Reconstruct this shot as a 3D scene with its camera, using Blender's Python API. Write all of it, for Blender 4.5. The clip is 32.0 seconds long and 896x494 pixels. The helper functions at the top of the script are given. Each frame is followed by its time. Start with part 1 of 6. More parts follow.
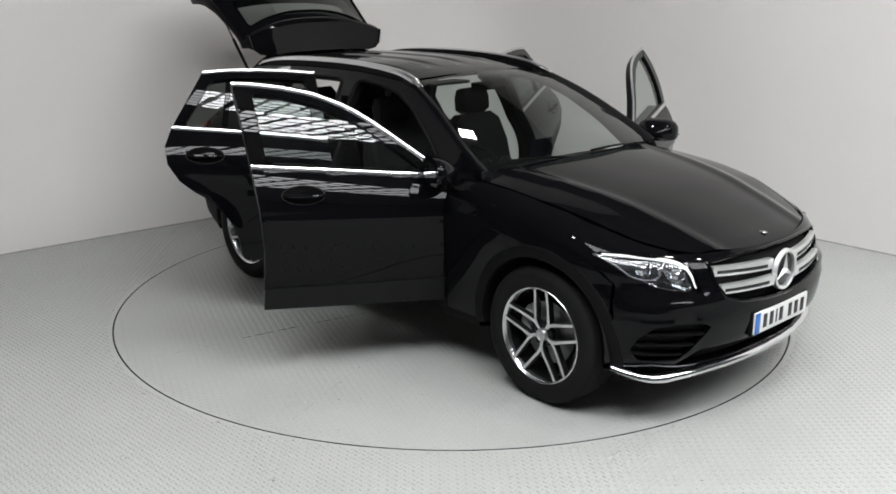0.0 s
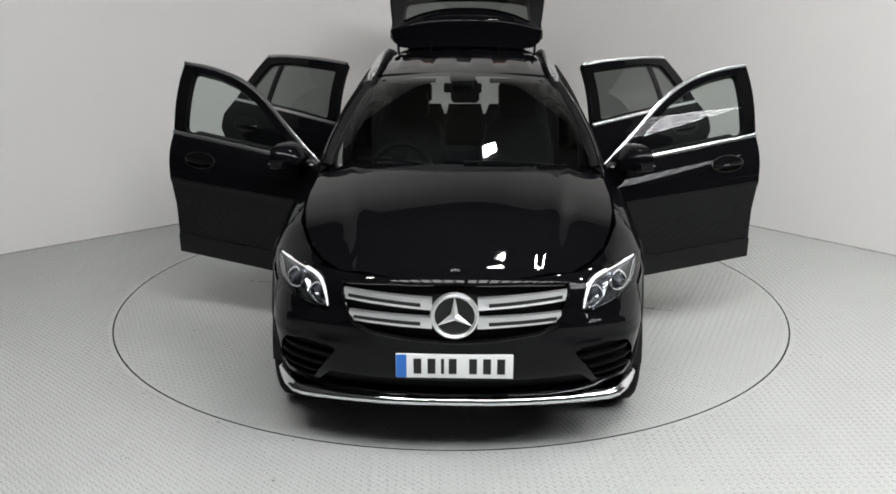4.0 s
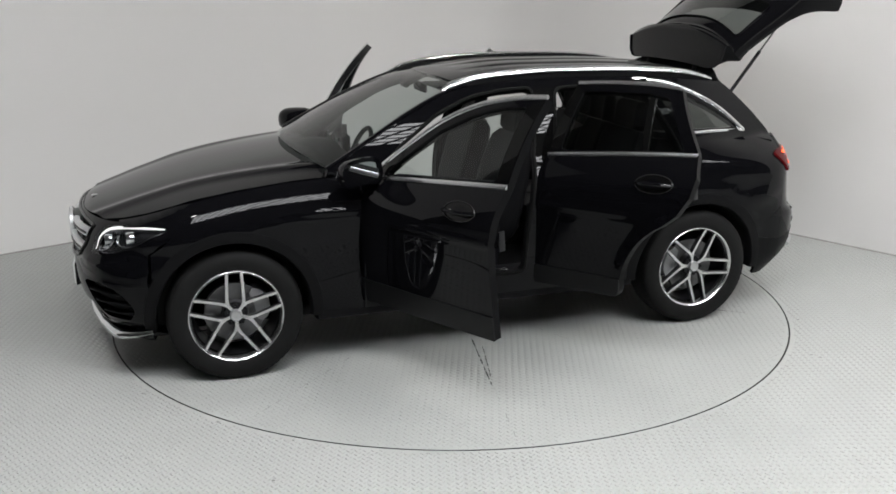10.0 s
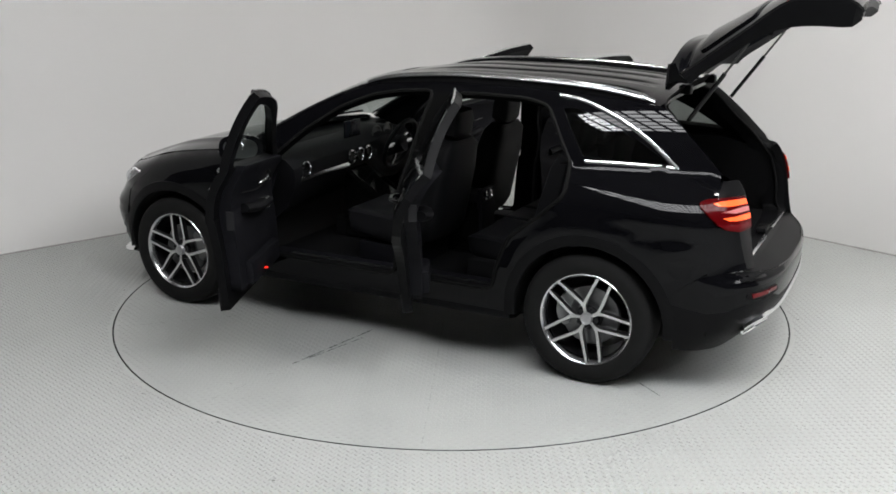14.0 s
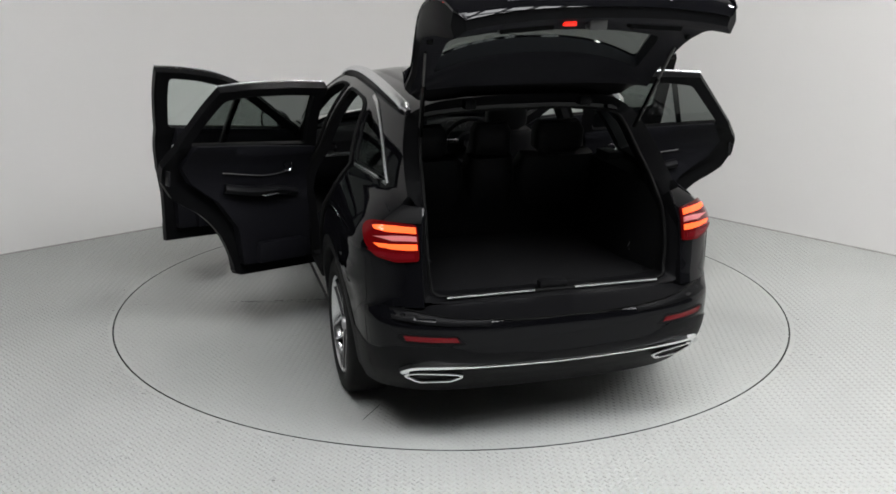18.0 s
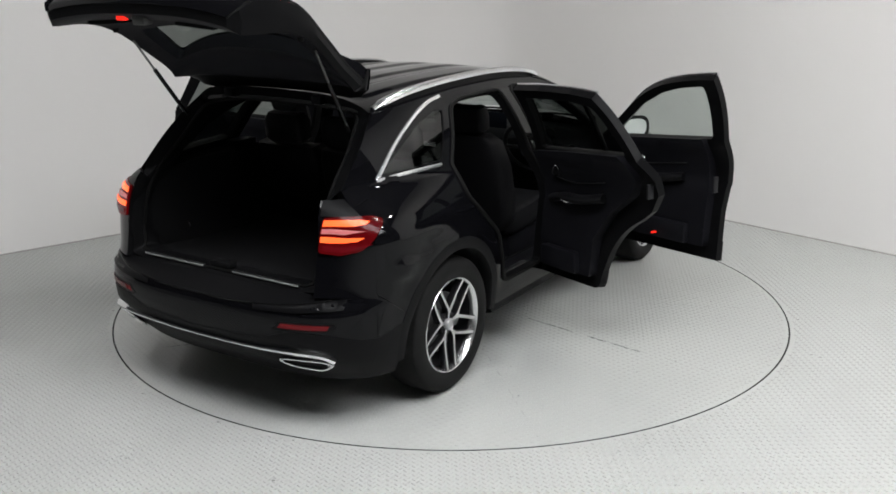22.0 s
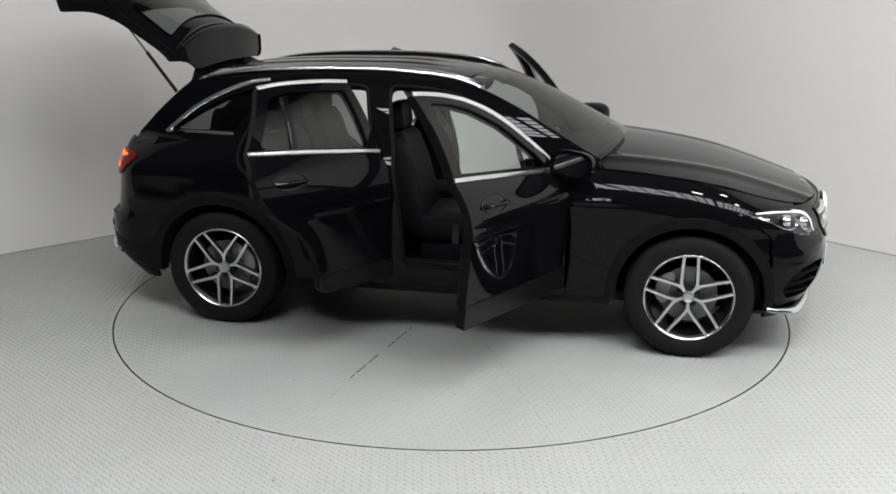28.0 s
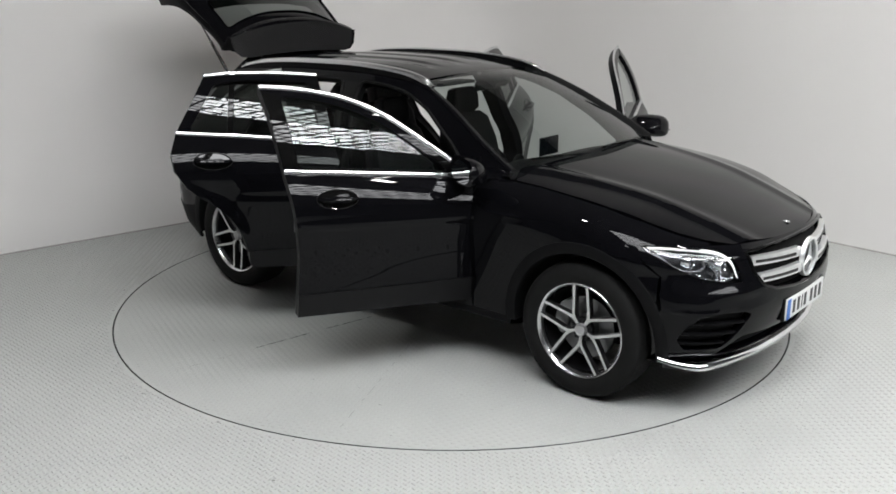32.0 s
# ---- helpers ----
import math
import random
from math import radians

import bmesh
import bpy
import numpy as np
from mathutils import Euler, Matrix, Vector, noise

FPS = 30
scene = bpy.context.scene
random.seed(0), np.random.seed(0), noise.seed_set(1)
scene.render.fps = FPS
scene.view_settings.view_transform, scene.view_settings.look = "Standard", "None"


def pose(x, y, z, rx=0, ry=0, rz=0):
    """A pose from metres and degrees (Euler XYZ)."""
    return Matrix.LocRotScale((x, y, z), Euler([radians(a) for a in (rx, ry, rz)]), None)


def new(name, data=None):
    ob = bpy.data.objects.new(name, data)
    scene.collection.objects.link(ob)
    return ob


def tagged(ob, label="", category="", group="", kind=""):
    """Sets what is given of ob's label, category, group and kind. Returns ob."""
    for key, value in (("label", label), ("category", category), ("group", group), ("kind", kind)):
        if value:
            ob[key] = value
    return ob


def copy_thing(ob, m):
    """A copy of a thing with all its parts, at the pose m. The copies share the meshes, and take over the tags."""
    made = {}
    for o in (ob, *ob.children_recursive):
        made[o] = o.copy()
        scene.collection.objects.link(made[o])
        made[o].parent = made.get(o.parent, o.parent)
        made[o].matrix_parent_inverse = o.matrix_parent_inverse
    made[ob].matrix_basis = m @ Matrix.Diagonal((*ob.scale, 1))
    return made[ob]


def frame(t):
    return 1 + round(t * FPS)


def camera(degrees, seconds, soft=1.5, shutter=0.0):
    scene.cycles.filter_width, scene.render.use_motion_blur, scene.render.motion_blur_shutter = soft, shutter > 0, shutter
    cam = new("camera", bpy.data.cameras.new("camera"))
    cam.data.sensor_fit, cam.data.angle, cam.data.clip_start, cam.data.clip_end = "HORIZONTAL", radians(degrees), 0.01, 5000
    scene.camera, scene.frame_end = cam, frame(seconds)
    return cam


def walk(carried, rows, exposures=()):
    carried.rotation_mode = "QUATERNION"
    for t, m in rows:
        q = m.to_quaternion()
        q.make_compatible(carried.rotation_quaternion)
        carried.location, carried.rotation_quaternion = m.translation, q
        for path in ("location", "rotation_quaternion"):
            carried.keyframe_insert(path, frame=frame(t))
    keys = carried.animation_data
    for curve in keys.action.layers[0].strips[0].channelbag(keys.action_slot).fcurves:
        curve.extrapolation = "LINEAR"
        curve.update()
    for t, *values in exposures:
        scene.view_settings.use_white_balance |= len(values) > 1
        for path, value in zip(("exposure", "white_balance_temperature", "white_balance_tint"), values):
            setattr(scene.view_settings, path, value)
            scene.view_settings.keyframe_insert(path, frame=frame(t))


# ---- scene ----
# ------------------------------------------------------------------ camera
cam = camera(50.6, 32.0, soft=1.7)
EYE = pose(0.0, -6.282, 2.179, 90 - 16.225, -0.04, 0.2)
walk(cam, [(0.0, EYE), (32.0, EYE)])

# the turn of the table: seconds, degrees about z
TURN = [(0.0, -47.2), (0.25, -48.4), (0.5, -50.6), (1.0, -55.85), (2.0, -67.7), (3.0, -79.65), (4.0, -91.5), (5.0, -103.4),
        (6.0, -115.35), (7.0, -127.1), (8.0, -138.75), (9.0, -150.2), (10.0, -161.45), (11.0, -172.85), (12.0, -184.0),
        (13.0, -195.5), (14.0, -206.9), (15.0, -218.5), (16.0, -230.3), (17.0, -242.3), (18.0, -254.25), (19.0, -266.2),
        (20.0, -278.15), (21.0, -290.1), (22.0, -301.9), (23.0, -313.6), (24.0, -325.25), (25.0, -336.8), (26.0, -348.3),
        (27.0, -359.8), (28.0, -371.25), (29.0, -382.85), (30.0, -393.8), (30.5, -397.6), (31.0, -399.6), (31.5, -399.9),
        (32.0, -399.9)]
CAR_X, CAR_Y = 0.125, 0.079        # the car's middle from the table's axle
TABLE_R = 2.243

# ------------------------------------------------------------------ world and light
world = bpy.data.worlds.new("world")
scene.world = world
world.use_nodes = True
sky = world.node_tree.nodes.new("ShaderNodeTexSky")
sky.sky_type, sky.sun_disc = "NISHITA", False
sky.sun_elevation, sky.sun_rotation = radians(40), radians(160)
world.node_tree.links.new(sky.outputs[0], world.node_tree.nodes["Background"].inputs[0])
world.node_tree.nodes["Background"].inputs[1].default_value = 0.06
scene.view_settings.exposure = 0.0
SKYLIGHT = 20.6          # glow of the overcast sky over the roof glazing
TUBES = 255.0            # glow of the ceiling lamps


# ------------------------------------------------------------------ materials
def material(name, color, rough=0.5, metal=0.0, spec=0.5, coat=0.0, vary=0.0, scale=8.0, bump=0.0, bump_scale=200.0,
             emit=None, power=0.0, transmission=0.0, rough_vary=0.0, ior=1.45, coat_ior=1.5):
    m = bpy.data.materials.new(name)
    m.use_nodes = True
    nt = m.node_tree
    b = nt.nodes["Principled BSDF"]
    b.inputs["Base Color"].default_value = (*color, 1)
    b.inputs["Roughness"].default_value = rough
    b.inputs["Metallic"].default_value = metal
    b.inputs["Specular IOR Level"].default_value = spec
    b.inputs["Coat Weight"].default_value = coat
    b.inputs["Coat Roughness"].default_value = 0.02
    b.inputs["Coat IOR"].default_value = coat_ior
    b.inputs["Transmission Weight"].default_value = transmission
    b.inputs["IOR"].default_value = ior
    if emit:
        b.inputs["Emission Color"].default_value = (*emit, 1)
        b.inputs["Emission Strength"].default_value = power
    co = nt.nodes.new("ShaderNodeTexCoord")
    if vary or rough_vary:
        n1 = nt.nodes.new("ShaderNodeTexNoise")
        n1.inputs["Scale"].default_value, n1.inputs["Detail"].default_value = scale, 6
        nt.links.new(co.outputs["Object"], n1.inputs["Vector"])
        if vary:
            mix = nt.nodes.new("ShaderNodeMix")
            mix.data_type = "RGBA"
            mix.inputs[6].default_value = (*[c * (1 - vary) for c in color], 1)
            mix.inputs[7].default_value = (*[min(1, c * (1 + vary)) for c in color], 1)
            nt.links.new(n1.outputs[0], mix.inputs[0])
            nt.links.new(mix.outputs[2], b.inputs["Base Color"])
        if rough_vary:
            mr = nt.nodes.new("ShaderNodeMapRange")
            mr.inputs[3].default_value, mr.inputs[4].default_value = max(0, rough - rough_vary), rough + rough_vary
            nt.links.new(n1.outputs[0], mr.inputs[0])
            nt.links.new(mr.outputs[0], b.inputs["Roughness"])
    if bump:
        n2 = nt.nodes.new("ShaderNodeTexNoise")
        n2.inputs["Scale"].default_value, n2.inputs["Detail"].default_value = bump_scale, 3
        nt.links.new(co.outputs["Object"], n2.inputs["Vector"])
        bp = nt.nodes.new("ShaderNodeBump")
        bp.inputs["Strength"].default_value, bp.inputs["Distance"].default_value = bump, 0.002
        nt.links.new(n2.outputs[0], bp.inputs["Height"])
        nt.links.new(bp.outputs[0], b.inputs["Normal"])
    return m


def glass_material(name, tint, gloss_rough=0.0):
    """Thin pane: tinted see-through body under a Fresnel gloss."""
    m = bpy.data.materials.new(name)
    m.use_nodes = True
    nt = m.node_tree
    nt.nodes.clear()
    out = nt.nodes.new("ShaderNodeOutputMaterial")
    tr, gl = nt.nodes.new("ShaderNodeBsdfTransparent"), nt.nodes.new("ShaderNodeBsdfGlossy")
    tr.inputs[0].default_value = (*tint, 1)
    gl.inputs["Roughness"].default_value = gloss_rough
    lw, mix = nt.nodes.new("ShaderNodeLayerWeight"), nt.nodes.new("ShaderNodeMixShader")
    lw.inputs[0].default_value = 0.5
    pw, sc = nt.nodes.new("ShaderNodeMath"), nt.nodes.new("ShaderNodeMath")
    pw.operation, sc.operation = "POWER", "MULTIPLY_ADD"
    pw.inputs[1].default_value, sc.inputs[1].default_value, sc.inputs[2].default_value = 4.6, 0.93, 0.06
    nt.links.new(lw.outputs["Facing"], pw.inputs[0])
    nt.links.new(pw.outputs[0], sc.inputs[0])
    nt.links.new(sc.outputs[0], mix.inputs[0])
    nt.links.new(tr.outputs[0], mix.inputs[1])
    nt.links.new(gl.outputs[0], mix.inputs[2])
    nt.links.new(mix.outputs[0], out.inputs[0])
    return m


PAINT = material("black_paint", (0.003, 0.003, 0.0038), rough=0.3, spec=0.0, coat=1.0, coat_ior=1.28)
PLASTIC = material("black_plastic", (0.006, 0.006, 0.0065), rough=0.48, spec=0.10, vary=0.15, scale=40, bump=0.25, bump_scale=500)
PIANO = material("gloss_black_trim", (0.004, 0.004, 0.004), rough=0.10, spec=0.0, coat=1.0, coat_ior=1.33)
CLAD = material("satin_black_cladding", (0.006, 0.006, 0.0065), rough=0.28, spec=0.22, vary=0.15, scale=40, bump=0.1, bump_scale=500)
RUBBER = material("tyre_rubber", (0.009, 0.009, 0.009), rough=0.72, spec=0.18, vary=0.25, scale=14, bump=0.3, bump_scale=160)
SEAL = material("rubber_seal", (0.006, 0.006, 0.006), rough=0.6, spec=0.1, vary=0.1)
CHROME = material("chrome", (0.78, 0.79, 0.80), rough=0.07, metal=1.0, rough_vary=0.03, scale=20)
SATIN = material("satin_aluminium", (0.80, 0.81, 0.82), rough=0.26, metal=1.0, vary=0.05, scale=30)
WHEELFACE = material("machined_alloy", (0.70, 0.70, 0.71), rough=0.27, metal=1.0, vary=0.06, scale=25)
HUBGREY = material("hub_cap_grey", (0.48, 0.48, 0.49), rough=0.35, metal=0.8, vary=0.1, scale=60)
WHEELDARK = material("grey_wheel_paint", (0.022, 0.022, 0.024), rough=0.4, metal=0.6, vary=0.15, scale=18)
STEEL = material("brake_steel", (0.10, 0.10, 0.10), rough=0.45, metal=1.0, vary=0.2, scale=35)
DISC = material("brake_disc_steel", (0.17, 0.17, 0.175), rough=0.4, metal=1.0, vary=0.2, scale=35)
CALIPER = material("caliper_grey", (0.34, 0.345, 0.35), rough=0.42, metal=0.4, vary=0.1)
LEATHER = material("black_leather", (0.007, 0.007, 0.008), rough=0.48, spec=0.13, vary=0.2, scale=20, bump=0.35, bump_scale=260)
TRIM = material("dark_interior_trim", (0.007, 0.007, 0.009), rough=0.55, spec=0.12, vary=0.15, scale=25, bump=0.2, bump_scale=350)
CARPET = material("black_carpet", (0.0065, 0.0065, 0.007), rough=0.95, spec=0.1, vary=0.3, scale=60, bump=0.8, bump_scale=700)
LINING = material("dark_headlining", (0.012, 0.012, 0.013), rough=0.95, vary=0.1, bump=0.3, bump_scale=400)
UNDER = material("underbody", (0.008, 0.008, 0.008), rough=0.9, vary=0.3)
JAMB = material("black_jamb_paint", (0.005, 0.005, 0.0055), rough=0.36, spec=0.07, vary=0.15, scale=30)
GATETRIM = material("tailgate_lining", (0.014, 0.014, 0.017), rough=0.6, spec=0.12, vary=0.15, scale=25, bump=0.2, bump_scale=350)
LOUVRE = material("satin_silver_louvre", (0.88, 0.885, 0.89), rough=0.46, metal=1.0, vary=0.04, scale=30)
LAMPINSET = material("lamp_inset", (0.30, 0.31, 0.33), rough=0.22, metal=1.0, vary=0.2, scale=40)
GLASS = glass_material("clear_car_glass", (0.64, 0.70, 0.675))
SCREENGLASS = glass_material("windscreen_glass", (0.52, 0.57, 0.55))
DARKGLASS = glass_material("privacy_glass", (0.20, 0.22, 0.21))
LENS = glass_material("clear_lens", (0.93, 0.94, 0.95))
REDLENS = material("red_lens", (0.035, 0.001, 0.002), rough=0.14, spec=0.1, coat=0.25, coat_ior=1.33, emit=(1.0, 0.012, 0.016), power=0.06)
REDREFL = material("red_reflector", (0.12, 0.003, 0.006), rough=0.2, spec=0.2, coat=0.3, coat_ior=1.33)
REDGLOW = material("lit_red_lamp", (0.4, 0.02, 0.01), rough=0.2, emit=(1.0, 0.022, 0.012), power=1.3)
AMBERGLOW = material("lit_amber_red_bar", (0.5, 0.05, 0.02), rough=0.2, emit=(1.0, 0.115, 0.022), power=1.8)
PALELENS = material("pale_clear_strip", (0.42, 0.16, 0.16), rough=0.25, coat=0.3, emit=(1.0, 0.10, 0.10), power=0.22)
DRL = material("lit_white_lamp", (0.9, 0.9, 0.9), rough=0.2, emit=(1.0, 0.98, 0.95), power=0.72)
SILVERLENS = material("lamp_reflector", (0.72, 0.73, 0.75), rough=0.14, metal=1.0)
LAMPDARK = material("smoked_lamp_bowl", (0.10, 0.10, 0.11), rough=0.25, metal=0.9, vary=0.3, scale=30)
PLATEWHITE = material("plate_white", (0.80, 0.81, 0.80), rough=0.35, vary=0.03)
PLATEBLUE = material("plate_blue", (0.03, 0.16, 0.55), rough=0.35)
PLATEBLACK = material("plate_black", (0.01, 0.01, 0.01), rough=0.4)
SCREEN = material("dark_screen", (0.006, 0.007, 0.01), rough=0.25, spec=0.12)


# ------------------------------------------------------------------ mesh helpers
def curve(points):
    """A smooth function through (u, value) points, straight beyond them."""
    pts = sorted(points)
    us, vs = np.array([p[0] for p in pts], float), np.array([p[1] for p in pts], float)
    d = np.diff(vs) / np.diff(us)
    m = np.zeros(len(us))
    m[0], m[-1] = d[0], d[-1]
    for i in range(1, len(us) - 1):
        if d[i - 1] * d[i] > 0:
            w1, w2 = 2 * (us[i + 1] - us[i]) + us[i] - us[i - 1], us[i + 1] - us[i] + 2 * (us[i] - us[i - 1])
            m[i] = (w1 + w2) / (w1 / d[i - 1] + w2 / d[i])

    def f(u):
        u = float(u)
        if u <= us[0]:
            return vs[0] + m[0] * (u - us[0])
        if u >= us[-1]:
            return vs[-1] + m[-1] * (u - us[-1])
        i = int(np.searchsorted(us, u)) - 1
        h = us[i + 1] - us[i]
        t = (u - us[i]) / h
        return ((1 + 2 * t) * (1 - t) ** 2 * vs[i] + t * (1 - t) ** 2 * h * m[i]
                + t * t * (3 - 2 * t) * vs[i + 1] + t * t * (t - 1) * h * m[i + 1])
    return f


class Build:
    """Gathers vertices, faces and vertex normals for one mesh."""

    def __init__(self):
        self.v, self.f, self.n, self.m, self.flat = [], [], [], [], []

    def add(self, verts, faces, normals=None, mat=0):
        o = len(self.v)
        self.v += [tuple(map(float, p)) for p in verts]
        self.n += [tuple(p) for p in normals] if normals is not None else [None] * len(verts)
        self.f += [tuple(o + i for i in f) for f in faces]
        self.m += [mat] * len(faces)
        return self

    def mesh(self, name, *mats, smooth=True, angle=40):
        me = bpy.data.meshes.new(name)
        me.from_pydata(self.v, [], self.f)
        for mt in mats:
            me.materials.append(mt)
        for p, k in zip(me.polygons, self.m):
            p.material_index, p.use_smooth = k, smooth
        me.update()
        if smooth:
            if any(n is not None for n in self.n):
                base = [v.normal for v in me.vertices]
                me.normals_split_custom_set_from_vertices([tuple(b) if n is None else n for n, b in zip(self.n, base)])
            else:
                me.set_sharp_from_angle(angle=radians(angle))
        return me


def part(name, data, parent, label="", m=None):
    ob = new(name, data)
    ob.parent = parent
    if m is not None:
        ob.matrix_basis = m
    if label:
        ob["label"] = label
    return ob


def inside(p, poly):
    x, y, c = p[0], p[1], False
    for (x0, y0), (x1, y1) in zip(poly, poly[1:] + poly[:1]):
        if (y0 > y) != (y1 > y) and x < (x1 - x0) * (y - y0) / (y1 - y0) + x0:
            c = not c
    return c


def densify(poly, step):
    out = []
    for a, b in zip(poly, poly[1:] + poly[:1]):
        n = max(1, int(math.ceil(math.dist(a, b) / step)))
        out += [(a[0] + (b[0] - a[0]) * k / n, a[1] + (b[1] - a[1]) * k / n) for k in range(n)]
    return out


def rounded(poly, r, n=4):
    """Polygon with its corners rounded."""
    out = []
    k = len(poly)
    for i in range(k):
        p, a, b = Vector(poly[i]), Vector(poly[i - 1]), Vector(poly[(i + 1) % k])
        da, db = (a - p), (b - p)
        ra, rb = min(r, da.length * 0.45), min(r, db.length * 0.45)
        s, e = p + da.normalized() * ra, p + db.normalized() * rb
        for j in range(n + 1):
            t = j / n
            q = s * (1 - t) ** 2 + p * 2 * t * (1 - t) + e * t * t
            out.append((q.x, q.y))
    return out


def smooth_line(pts, n=6):
    """Catmull-Rom through points of any dimension."""
    P = [np.array(p, float) for p in pts]
    P = [2 * P[0] - P[1]] + P + [2 * P[-1] - P[-2]]
    out = []
    for i in range(1, len(P) - 2):
        for k in range(n):
            t = k / n
            out.append(0.5 * (2 * P[i] + (P[i + 1] - P[i - 1]) * t + (2 * P[i - 1] - 5 * P[i] + 4 * P[i + 1] - P[i + 2]) * t * t
                              + (3 * P[i] - P[i - 1] - 3 * P[i + 1] + P[i + 2]) * t ** 3))
    out.append(P[-2])
    return [tuple(float(c) for c in q) for q in out]


def skin(b, poly, fn, holes=(), step=0.04, rim=0.02, lift=0.0, back=False, mat=0, rim_mat=None, flip=False):
    """A sheet over the plane polygon, carried into space by fn(u, v), with an edge turned inwards by rim."""
    loops = [densify(list(poly), step)] + [densify(list(h), step) for h in holes]
    vs, es = [], []
    for lp in loops:
        o = len(vs)
        vs += lp
        es += [(o + i, o + (i + 1) % len(lp)) for i in range(len(lp))]
    nb = len(vs)
    us, ws = [p[0] for p in loops[0]], [p[1] for p in loops[0]]
    bd = np.array(vs)
    u = min(us) + step / 2
    row = 0
    while u < max(us):
        w = min(ws) + step / 2
        while w < max(ws):
            q = (u, w)
            if np.min((bd[:, 0] - u) ** 2 + (bd[:, 1] - w) ** 2) > (0.55 * step) ** 2 and inside(q, loops[0]) \
                    and not any(inside(q, h) for h in loops[1:]):
                vs.append(q)
            w += step
        u += step
    from mathutils.geometry import delaunay_2d_cdt
    V, _, F, *_ = delaunay_2d_cdt([Vector(p) for p in vs], es, [], 0, 1e-6)
    V = [(p.x, p.y) for p in V]
    tris = []
    for f in F:
        c = (sum(V[i][0] for i in f) / len(f), sum(V[i][1] for i in f) / len(f))
        if inside(c, loops[0]) and not any(inside(c, h) for h in loops[1:]):
            tris.append(tuple(f))
    e = 0.002

    def normal(p):
        a = np.array(fn(p[0] + e, p[1])) - np.array(fn(p[0] - e, p[1]))
        c = np.array(fn(p[0], p[1] + e)) - np.array(fn(p[0], p[1] - e))
        n = np.cross(a, c)
        n = n / (np.linalg.norm(n) + 1e-12)
        return -n if flip else n
    N = [normal(p) for p in V]
    P = [np.array(fn(*p)) + n * lift for p, n in zip(V, N)]
    ccw = [tuple(reversed(t)) for t in tris] if flip else tris
    b.add(P, ccw, N, mat)
    if rim:
        count = {}
        for t in ccw:
            for i, j in zip(t, t[1:] + t[:1]):
                count[(i, j)] = count.get((i, j), 0) + 1
        rv, rf, rn, idx = [], [], [], {}
        for (i, j) in [k for k in count if (k[1], k[0]) not in count]:
            o = len(rv)
            d = P[j] - P[i]
            out = np.cross(d, (N[i] + N[j]) / 2)
            out = out / (np.linalg.norm(out) + 1e-12)
            rv += [P[i], P[j], P[j] - N[j] * rim, P[i] - N[i] * rim]
            rn += [out] * 4
            rf.append((o + 1, o, o + 3, o + 2))
        b.add(rv, rf, rn, mat if rim_mat is None else rim_mat)
    if back:
        b.add([p - n * rim for p, n in zip(P, N)], [tuple(reversed(t)) for t in ccw], [-n for n in N], mat if rim_mat is None else rim_mat)
    return b


def tube(b, path, r, n=8, mat=0, closed=False, flat=1.0, up=(0, 0, 1), caps=True):
    """A bar of round (or flattened) section along a path; r may be a list."""
    P = [np.array(p, float) for p in path]
    rings = []
    k = len(P)
    for i in range(k):
        if closed:
            d = P[(i + 1) % k] - P[i - 1]
        else:
            d = P[min(i + 1, k - 1)] - P[max(i - 1, 0)]
        d = d / (np.linalg.norm(d) + 1e-12)
        s = np.cross(d, np.array(up, float))
        if np.linalg.norm(s) < 1e-3:
            s = np.cross(d, np.array((1.0, 0.3, 0)))
        s /= np.linalg.norm(s)
        w = np.cross(s, d)
        rr = r[i] if isinstance(r, (list, tuple)) else r
        rings.append([P[i] + s * math.cos(2 * math.pi * j / n) * rr + w * math.sin(2 * math.pi * j / n) * rr * flat for j in range(n)])
    verts = [p for ring in rings for p in ring]
    faces = []
    for i in range(k if closed else k - 1):
        for j in range(n):
            a, c = i * n, ((i + 1) % k) * n
            faces.append((a + j, a + (j + 1) % n, c + (j + 1) % n, c + j))
    if not closed and caps:
        faces += [tuple(reversed(range(n))), tuple(range((k - 1) * n, k * n))]
    return b.add(verts, faces, None, mat)


def lathe(b, prof, n=48, mat=0, axis="y", origin=(0, 0, 0), closed=False):
    """Profile of (radius, height along the axis) turned round."""
    verts, faces = [], []
    k = len(prof)
    for i in range(n):
        a = 2 * math.pi * i / n
        for r, h in prof:
            c, s = r * math.cos(a), r * math.sin(a)
            p = {"y": (c, h, s), "z": (c, -s, h), "x": (h, c, -s)}[axis]
            verts.append((p[0] + origin[0], p[1] + origin[1], p[2] + origin[2]))
    for i in range(n):
        for j in range(k if closed else k - 1):
            a, c = i * k, ((i + 1) % n) * k
            j2 = (j + 1) % k
            faces.append((a + j, a + j2, c + j2, c + j))
    return b.add(verts, faces, None, mat)


def loft(b, rings, mat=0, caps=True, closed=True):
    """Skins a row of rings with equal counts."""
    n = len(rings[0])
    verts = [p for r in rings for p in r]
    faces = []
    for i in range(len(rings) - 1):
        for j in range(n if closed else n - 1):
            faces.append((i * n + j, i * n + (j + 1) % n, (i + 1) * n + (j + 1) % n, (i + 1) * n + j))
    if caps:
        faces += [tuple(reversed(range(n))), tuple(range((len(rings) - 1) * n, len(rings) * n))]
    return b.add(verts, faces, None, mat)


